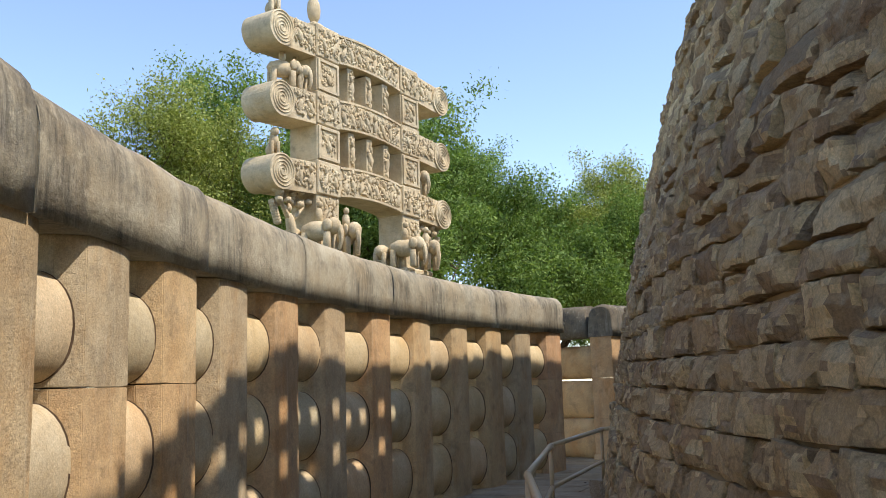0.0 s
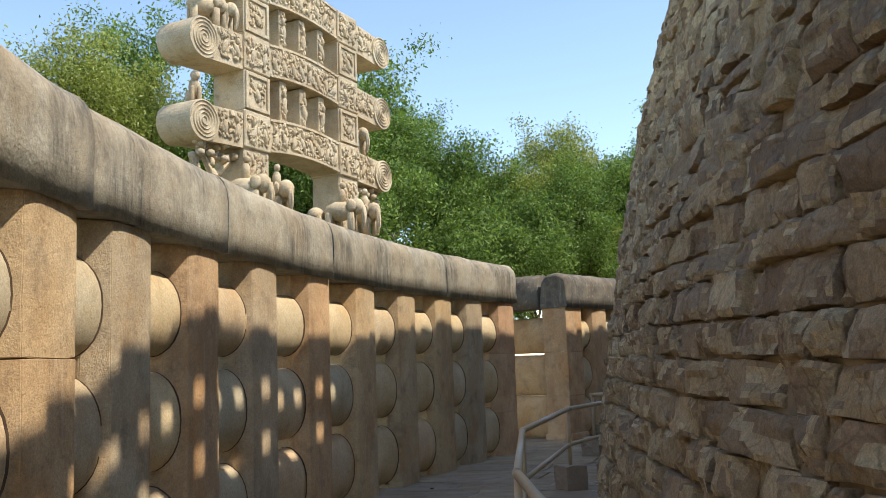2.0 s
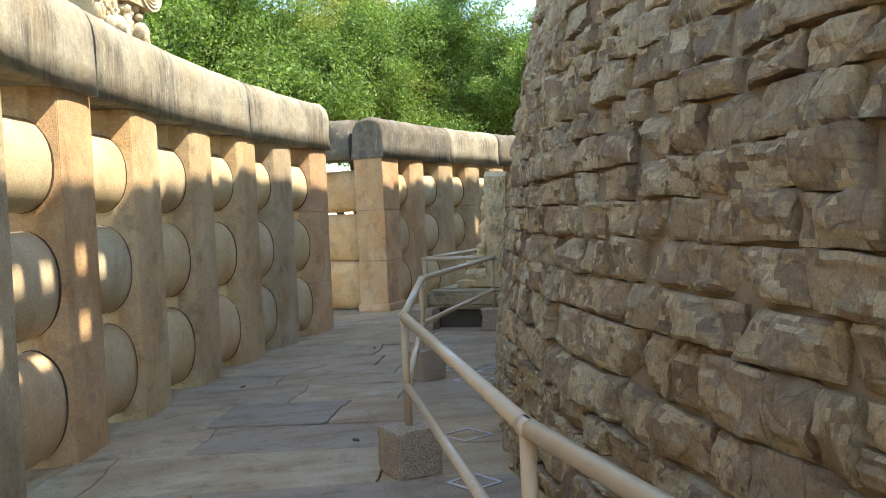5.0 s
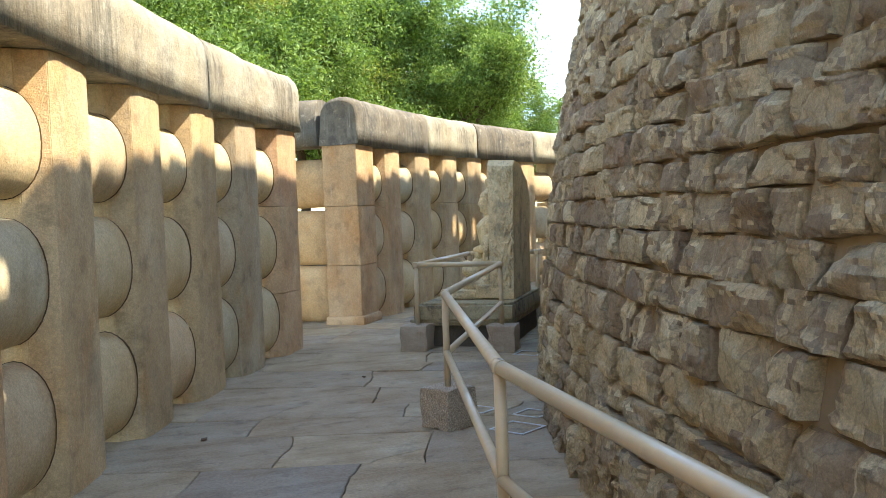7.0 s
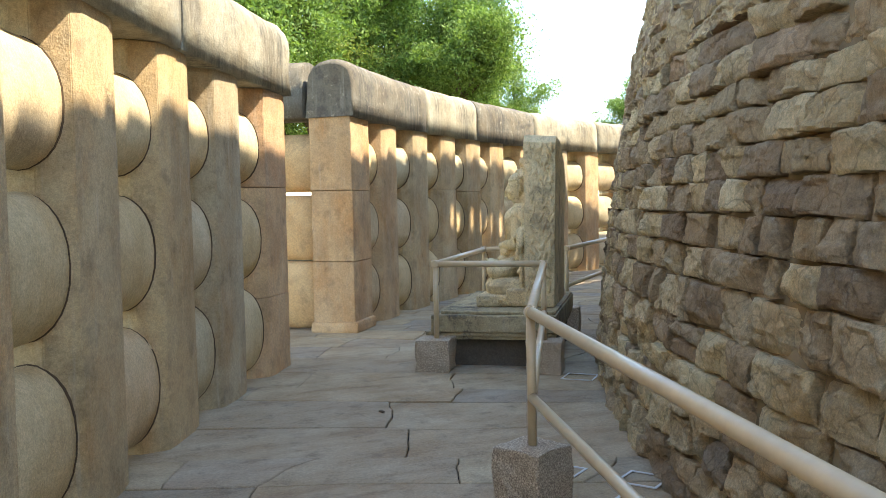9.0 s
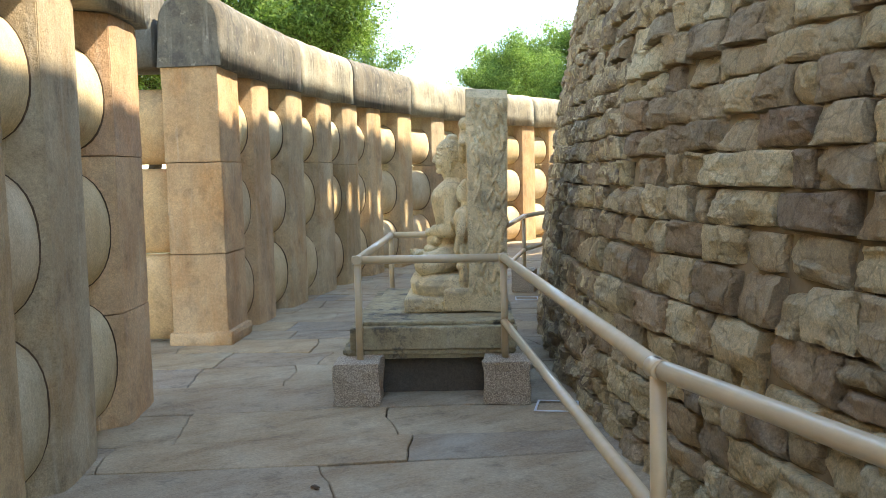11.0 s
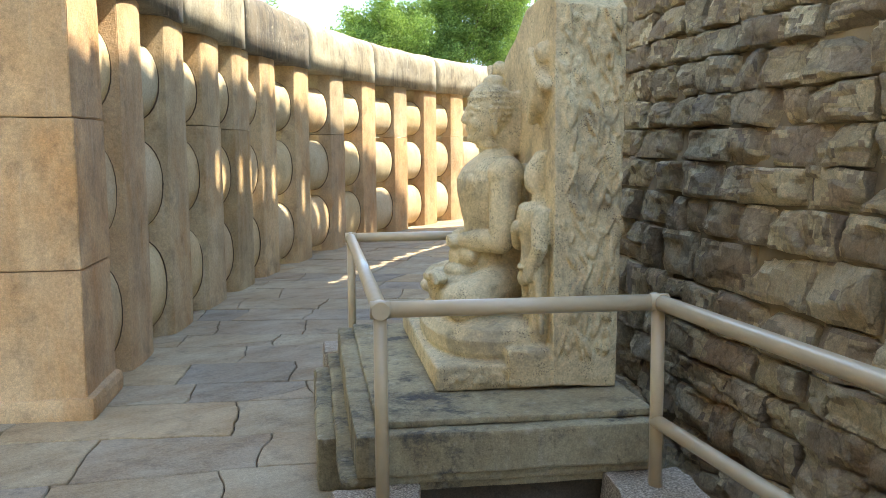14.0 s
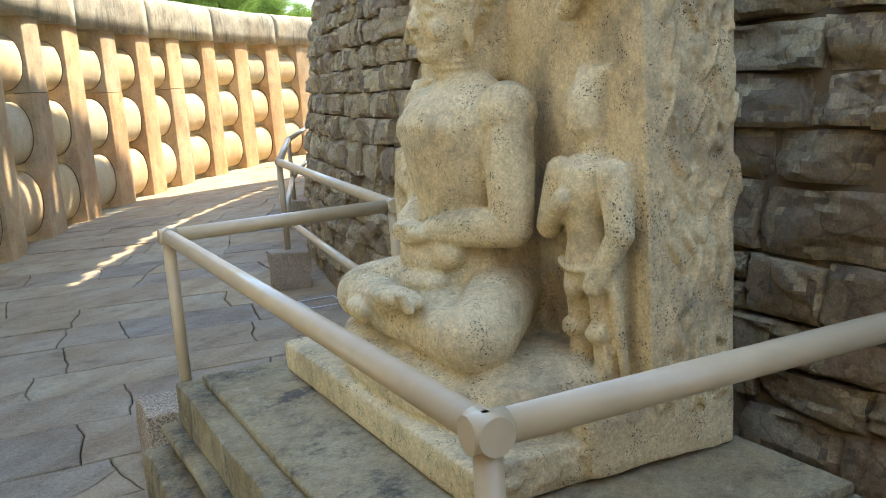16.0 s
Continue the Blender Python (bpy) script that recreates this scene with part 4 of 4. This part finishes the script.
LEVELS = ((5.43, 6.05), (6.83, 7.45), (8.21, 8.84))
for lv, (z0, z1) in enumerate(LEVELS):
    bm = bmesh.new()
    n = 26
    rise = 0.10
    rings = []
    half = 2.80
    for i in range(n + 1):
        x = -half + 2 * half * i / n
        lift = rise * (1 - (x / 1.2) ** 2) if abs(x) < 1.2 else -0.06 * (abs(x) - 1.2)
        rings.append([bm.verts.new((x, y, z + lift)) for y, z in ((0, z0), (GT, z0), (GT, z1), (0, z1))])
    for a, b in zip(rings, rings[1:]):
        for k in range(4):
            bm.faces.new((a[k], b[k], b[(k + 1) % 4], a[(k + 1) % 4]))
    bm.faces.new(rings[0])
    bm.faces.new(rings[-1][::-1])
    bmesh.ops.recalc_face_normals(bm, faces=bm.faces)
    arch = part("architrave", bm, M_GATE, gate)
    for sx in (-1, 1):
        bm = bmesh.new()
        scroll(bm, sx * 2.84, (z0 + z1) / 2 - 0.08, 0.345, -0.035, GT + 0.03)
        part("scroll_end", bm, M_GATE, arch)
        relief(arch, sx * 2.17 - 0.31, sx * 2.17 + 0.31, z0 + 0.02, z1 - 0.06, 5, -0.005, 0.09)
        # square die between the levels, in front of the architrave
        bm = bmesh.new()
        add_box(bm, I4, (sx * PX - 0.36, -0.045, z0 - 0.02), (sx * PX + 0.36, GT + 0.045, z1 + 0.03), 0.02, 1)
        die = part("die", bm, M_GATE, arch)
        relief(die, sx * PX - 0.32, sx * PX + 0.32, z0 + 0.03, z1 - 0.02, 5, -0.05, 0.075)
        if lv < 2:
            zz0, zz1 = z1 + 0.03, LEVELS[lv + 1][0] - 0.02
            bm = bmesh.new()
            add_box(bm, I4, (sx * PX - 0.35, -0.02, zz0), (sx * PX + 0.35, GT + 0.02, zz1), 0.015, 1)
            block = part("block", bm, M_GATE, gate)
            bm = bmesh.new()
            fr = ((-0.33, -0.26), (0.26, 0.33))
            for a0, a1 in fr:
                add_box(bm, I4, (sx * PX + a0, -0.055, zz0 + 0.03), (sx * PX + a1, -0.01, zz1 - 0.03), 0.008, 1)
            add_box(bm, I4, (sx * PX - 0.258, -0.055, zz0 + 0.03), (sx * PX + 0.258, -0.01, zz0 + 0.10), 0.008, 1)
            add_box(bm, I4, (sx * PX - 0.258, -0.055, zz1 - 0.10), (sx * PX + 0.258, -0.01, zz1 - 0.03), 0.008, 1)
            part("border", bm, M_GATE, block)
            relief(block, sx * PX - 0.2, sx * PX + 0.2, zz0 + 0.12, zz1 - 0.12, 3, -0.02, 0.09)
    relief(arch, -1.08, 1.08, z0 + 0.03, z1 - 0.03, 17, -0.005, 0.085, rise=0.09)
    for zb in (z0 + 0.005, z1 - 0.05):
        bm = bmesh.new()
        for i in range(20):
            x0, x1 = -1.1 + 2.2 * i / 20, -1.1 + 2.2 * (i + 1) / 20
            l0 = rise * (1 - ((x0 + x1) / 2 / 1.2) ** 2)
            add_box(bm, I4, (x0, -0.03, zb + l0), (x1 + 0.003, 0.01, zb + l0 + 0.045))
        part("border", bm, M_GATE, arch)
    if lv < 2:
        for x in (-0.62, 0.0, 0.62):
            bm = bmesh.new()
            zt = LEVELS[lv + 1][0] + 0.06
            add_box(bm, I4, (x - 0.10, 0.05, z1 + 0.03), (x + 0.10, GT - 0.05, zt), 0.015, 1)
            post = part("upright", bm, M_GATE, gate)
            relief(post, x - 0.07, x + 0.07, z1 + 0.12, zt - 0.05, 1, 0.045, 0.09)
            bm = bmesh.new()
            for k in range(7):
                blob(bm, I4, (x + 0.035 * (-1) ** k, 0.045, z1 + 0.16 + k * 0.085), (0.05, 0.028, 0.04), 1)
            part("relief", bm, M_GATE, post)

# riders, lions and bracket figures on the gateway
elephant(gate, -2.45, 0.30, LEVELS[1][1] - 0.03, 60, 0.80, True)
elephant(gate, -2.08, 0.30, LEVELS[1][1] - 0.03, 10, 0.72, True)
elephant(gate, 2.2, 0.3, LEVELS[0][1] - 0.02, -10, 0.80, False)


def lion(x, y, z, turn, s=1.0):
    bm = bmesh.new()
    m = pose(x, y, z, 0, 0, turn)
    blob(bm, m, (0, 0.06 * s, 0.16 * s), (0.11 * s, 0.20 * s, 0.14 * s), 2)
    blob(bm, m, (0, -0.08 * s, 0.28 * s), (0.10 * s, 0.10 * s, 0.18 * s), 2)
    blob(bm, m, (0, -0.13 * s, 0.47 * s), (0.085 * s, 0.09 * s, 0.09 * s), 2)
    for dx in (-0.06, 0.06):
        add_box(bm, m, (dx * s - 0.03 * s, -0.19 * s, 0), (dx * s + 0.03 * s, -0.10 * s, 0.28 * s), 0.01, 1)
    return part("carved_lion", bm, M_GATE, gate, smooth=True)


lion(-2.75, 0.3, LEVELS[0][1] - 0.07, -30, 1.0)
lion(-2.75, 0.3, LEVELS[2][1] - 0.07, -30, 1.1)


def bracket(sx):
    bm = bmesh.new()
    x = sx * 2.25
    blob(bm, I4, (x + sx * 0.10, 0.2, 4.72), (0.10, 0.10, 0.27), 2, (0, sx * 14, 0))
    blob(bm, I4, (x + sx * 0.20, 0.2, 5.05), (0.085, 0.085, 0.10), 2)
    for a, b in (((0.02, 4.55), (-0.10, 4.2)), ((0.10, 4.50), (0.06, 4.2)), ((0.2, 4.9), (0.42, 5.2)), ((0.0, 4.9), (-0.22, 5.1))):
        for k in range(14):
            t = k / 13
            blob(bm, I4, (x + sx * (a[0] + (b[0] - a[0]) * t), 0.2, a[1] + (b[1] - a[1]) * t), (0.062 - 0.015 * t,) * 3, 1)
    for k in range(26):
        blob(bm, I4, (x + sx * grnd.uniform(-0.35, 0.62), 0.2 + grnd.uniform(-0.12, 0.15), grnd.uniform(5.12, 5.38)), (0.09, 0.09, 0.075), 1)
    for k in range(8):
        blob(bm, I4, (x + sx * (0.62 - 0.02 * k), 0.2, 5.1 - 0.05 * k), (0.08, 0.09, 0.07), 1)
    return part("bracket_figure", bm, M_GATE, gate, smooth=True)


bracket(-1)
bracket(1)
# wheel and trident stumps above the top level
for x, s in ((-1.475, 0.5),):
    bm = bmesh.new()
    add_box(bm, I4, (x - 0.16, 0.18, LEVELS[2][1] + 0.03), (x + 0.16, 0.48, LEVELS[2][1] + 0.2), 0.03, 1)
    blob(bm, I4, (x, 0.33, LEVELS[2][1] + 0.2 + s * 0.6), (0.16, 0.13, s * 0.6), 2)
    blob(bm, I4, (x - 0.03, 0.33, LEVELS[2][1] + 0.3 + s), (0.09, 0.09, 0.13), 2)
    part("finial", bm, M_GATE, gate, smooth=True)

# ---- trees ----
def tree_crown(seed, height, spread, leaves, size, low=0.22):
    """Trunk and limbs as one mesh, leaves as another; the crown is made of clumps on limb ends."""
    r = np.random.default_rng(seed)
    rnd = random.Random(seed)
    bm = bmesh.new()
    tips = []

    def limb(p, d, length, rad, depth):
        q = p
        n = 4
        for i in range(n):
            d2 = (d + Vector((rnd.uniform(-0.22, 0.22), rnd.uniform(-0.22, 0.22), rnd.uniform(-0.08, 0.2)))).normalized()
            e = q + d2 * (length / n)
            r0, r1 = rad * (1 - 0.55 * i / n), rad * (1 - 0.55 * (i + 1) / n)
            t = (e - q).to_track_quat("Z", "Y").to_matrix()
            sides = 7 if rad > 0.06 else 4
            a = [bm.verts.new(q + t @ Vector((r0 * math.cos(2 * math.pi * k / sides), r0 * math.sin(2 * math.pi * k / sides), 0))) for k in range(sides)]
            b = [bm.verts.new(e + t @ Vector((r1 * math.cos(2 * math.pi * k / sides), r1 * math.sin(2 * math.pi * k / sides), 0))) for k in range(sides)]
            for k in range(sides):
                bm.faces.new((a[k], a[(k + 1) % sides], b[(k + 1) % sides], b[k])).smooth = True
            q, d = e, d2
            if depth and i >= 1:
                for _ in range(2 if depth > 1 else 2):
                    az = rnd.uniform(0, 2 * math.pi)
                    out = Vector((math.cos(az) * spread, math.sin(az) * spread, rnd.uniform(0.05, 0.75))).normalized()
                    limb(q, (out + d * 0.5).normalized(), length * rnd.uniform(0.5, 0.72), r1 * 0.6, depth - 1)
            if depth <= 1:
                tips.append(q.copy())
        return q

    limb(Vector((0, 0, -0.1)), Vector((rnd.uniform(-0.1, 0.1), rnd.uniform(-0.1, 0.1), 1)), height * 0.52, height * 0.022, 3)
    tips_a = np.array([tuple(t) for t in tips if t.z > height * low])
    top = tips_a[:, 2].max()
    k = r.integers(0, len(tips_a), leaves)
    clump = r.normal(0, 1, (len(tips_a), 3)) * 0.22
    mid = tips_a[k] + clump[k] + r.normal(0, 1, (leaves, 3)) * np.array([0.24, 0.24, 0.18]) * (height / 10)
    ax = r.normal(0, 1, (leaves, 3))
    ax /= np.linalg.norm(ax, axis=1, keepdims=True)
    up = np.cross(ax, r.normal(0, 1, (leaves, 3)))
    up /= np.linalg.norm(up, axis=1, keepdims=True)
    s = size * r.uniform(0.6, 1.3, (leaves, 1))
    quad = np.stack([mid - ax * s, mid + up * s * 0.42, mid + ax * s, mid - up * s * 0.42], 1).reshape(-1, 3)
    me = bpy.data.meshes.new("crown")
    me.vertices.add(leaves * 4)
    me.vertices.foreach_set("co", quad.ravel())
    me.loops.add(leaves * 4)
    me.loops.foreach_set("vertex_index", np.arange(leaves * 4))
    me.polygons.add(leaves)
    me.polygons.foreach_set("loop_start", np.arange(leaves) * 4)
    me.update(calc_edges=True)
    return bm, me


def make_tree(seed, height, spread, leaves, size, mat, label, low=0.22):
    bm, crown = tree_crown(seed, height, spread, leaves, size, low)
    top = empty("tree")
    part("trunk", bm, M_BARK, top)
    crown.materials.append(mat)
    ob = new("crown", crown)
    ob.parent = top
    return tagged(top, label, "tree", "trees behind the monument")


KINDS = [
    make_tree(3, 11.0, 1.0, 130000, 0.066, M_LEAF, "tall leafy green tree with a dense uneven crown"),
    make_tree(8, 11.0, 1.2, 130000, 0.066, M_LEAF, "broad leafy green tree with a dense rounded crown"),
    make_tree(14, 11.0, 0.8, 100000, 0.058, M_LEAF2, "airy yellow-green tree with thin upper twigs"),
]
SPOTS = [  # kind, x, y, scale, turn
    (2, -12.5, 29.0, 0.92, 20), (2, -7.5, 30.0, 1.05, 100), (0, -3.2, 33.0, 1.08, 200), (1, 1.6, 30.0, 1.08, 40), (0, 4.3, 34.0, 0.92, 300),
    (2, 7.4, 37.0, 0.92, 150), (1, 9.8, 34.0, 0.86, 250), (0, 13.6, 37.5, 0.64, 10), (1, 17.5, 41.0, 0.62, 90), (1, 25.5, 43.0, 0.74, 170),
    (0, 30.5, 42.0, 0.86, 60), (0, 36.0, 40.5, 0.66, 230), (1, 42.0, 41.0, 0.62, 310), (1, -17.5, 26.0, 0.95, 130), (0, -10.0, 38.0, 1.2, 75), (0, 22.0, 50.0, 0.6, 25), (1, 9.0, 44.0, 0.9, 15), (0, 8.4, 36.0, 0.92, 135),
]
used = set()
for kind, x, y, s, turn in SPOTS:
    m = pose(x, y, -0.09, 0, 0, turn) @ Matrix.Diagonal((s, s, s, 1))
    if kind in used:
        ob = copy_thing(KINDS[kind], m)
        ob.matrix_basis = m
    else:
        KINDS[kind].matrix_basis = m
        used.add(kind)

# ---- flagstones of the path ----
frnd = random.Random(21)


def wob(a, r):
    return a + 0.16 * noise.noise(Vector((r * 0.7, a * 3.7, 1.0))) + 0.04 * noise.noise(Vector((r * 5.0, a * 3.7, 2.0)))


def flag(outline, lift):
    """One slab: outline as points (r, t, a0, a1), t running from the strip's first to its second joint."""
    bm = bmesh.new()
    pts = []
    for i, (r, t) in enumerate(outline):
        r2, t2 = outline[(i + 1) % len(outline)]
        n = 9
        for k in range(n):
            f = k / n
            rr, tt = r + (r2 - r) * f, t + (t2 - t) * f
            ang = wob(A0, rr) * (1 - tt) + wob(A1, rr) * tt
            rr += 0.09 * noise.noise(Vector((rr * 3.3, ang * 0.7, 5.0))) * (0 if k and r != r2 and t == t2 else 1) + 0.02 * noise.noise(Vector((rr * 2, ang * 3, 8)))
            p = polar(rr, ang)
            pts.append(Vector((p.x, p.y)))
    cxy = sum(pts, Vector((0, 0))) / len(pts)
    pts = [cxy + (w - cxy) * (1 - 0.004 / max((w - cxy).length, 0.1)) for w in pts]
    tilt = (frnd.uniform(-0.005, 0.005), frnd.uniform(-0.005, 0.005))

    def z_at(p):
        d = p - cxy
        return lift + tilt[0] * d.x + tilt[1] * d.y
    rim_in = [cxy + (p - cxy) * (1 - 0.007 / max((p - cxy).length, 0.1)) for p in pts]
    lo = [bm.verts.new((p.x, p.y, -0.034)) for p in pts]
    hi = [bm.verts.new((p.x, p.y, z_at(p) - 0.006)) for p in pts]
    tp = [bm.verts.new((p.x, p.y, z_at(p))) for p in rim_in]
    k = len(pts)
    for i in range(k):
        j = (i + 1) % k
        bm.faces.new((lo[i], lo[j], hi[j], hi[i]))
        bm.faces.new((hi[i], hi[j], tp[j], tp[i]))
    bm.faces.new(tp)
    bmesh.ops.recalc_face_normals(bm, faces=bm.faces)
    return part("flagstone", bm, M_FLOOR, floor)


A0 = 189.0
while A0 > 90:
    near = A0 > 146
    step = frnd.uniform(1.2, 2.3) if near else frnd.uniform(1.0, 1.9)
    if A0 < 118:
        step *= 1.6
    A1 = A0 - step
    cuts = [21.5]
    outer = 25.45 if not 139 < A0 - step / 2 < 146 else 27.4
    while cuts[-1] < outer - 0.5:
        cuts.append(cuts[-1] + (frnd.uniform(0.9, 2.3) if near else frnd.uniform(0.6, 1.3)))
    cuts[-1] = outer
    for r0, r1 in zip(cuts, cuts[1:]):
        kind = frnd.random()
        lift = frnd.uniform(-0.005, 0.005)
        if kind < 0.22:
            u, v = frnd.uniform(0.25, 0.75), frnd.uniform(0.25, 0.75)
            ru, rv = r0 + (r1 - r0) * u, r0 + (r1 - r0) * v
            flag([(r0, 0), (ru, 0), (rv, 1), (r0, 1)], lift)
            flag([(ru, 0), (r1, 0), (r1, 1), (rv, 1)], lift + 0.002)
        elif kind < 0.36:
            u, v = frnd.uniform(0.3, 0.7), frnd.uniform(0.3, 0.7)
            rv = r0 + (r1 - r0) * v
            flag([(r0, 0), (rv, 0), (r0, u)], lift)
            flag([(rv, 0), (r1, 0), (r1, 1), (r0, 1), (r0, u)], lift + 0.001)
        else:
            flag([(r0, 0), (r1, 0), (r1, 1), (r0, 1)], lift)
    A0 = A1

# ---- painted squares and small litter on the floor ----
for x, y, turn, s in ((1.39, 9.64, 20, 0.24), (1.75, 10.75, 22, 0.28), (2.58, 12.75, 28, 0.30), (2.9, 13.1, 30, 0.24), (4.27, 15.70, 42, 0.28), (1.15, 8.5, 18, 0.26), (2.6, 13.45, 32, 0.22), (7.6, 19.7, 50, 0.28)):
    bm = bmesh.new()
    w = 0.014
    for lo, hi in (((-s / 2, -s / 2), (s / 2, -s / 2 + w)), ((-s / 2, s / 2 - w), (s / 2, s / 2)), ((-s / 2, -s / 2 + w), (-s / 2 + w, s / 2 - w)), ((s / 2 - w, -s / 2 + w), (s / 2, s / 2 - w))):
        add_box(bm, I4, (*lo, 0.006), (*hi, 0.0115))
    ob = part("floor_marking", bm, M_WHITE)
    ob.matrix_basis = pose(x, y, 0, 0, 0, turn)
    tagged(ob, "white painted square outline on the flagstones", "marking", "floor markings")
for k in range(6):
    a = frnd.uniform(147, 178)
    p = polar(frnd.uniform(22.4, 24.5), a, 0.008)
    bm = bmesh.new()
    n = 6
    c = [bm.verts.new((0.035 * math.cos(2 * math.pi * i / n), 0.016 * math.sin(2 * math.pi * i / n), 0.012 * (i % 2))) for i in range(n)]
    d = [bm.verts.new(v.co * 0.96 + Vector((0, 0, 0.002))) for v in c]
    bm.faces.new(c[::-1])
    bm.faces.new(d)
    for i in range(n):
        bm.faces.new((c[i], c[(i + 1) % n], d[(i + 1) % n], d[i]))
    ob = part("fallen_leaf", bm, M_BARK)
    ob.matrix_basis = pose(p.x, p.y, 0.007, 0, 0, frnd.uniform(0, 360))
    tagged(ob, "dry brown fallen leaf on the flagstones", "leaf", "fallen leaves")
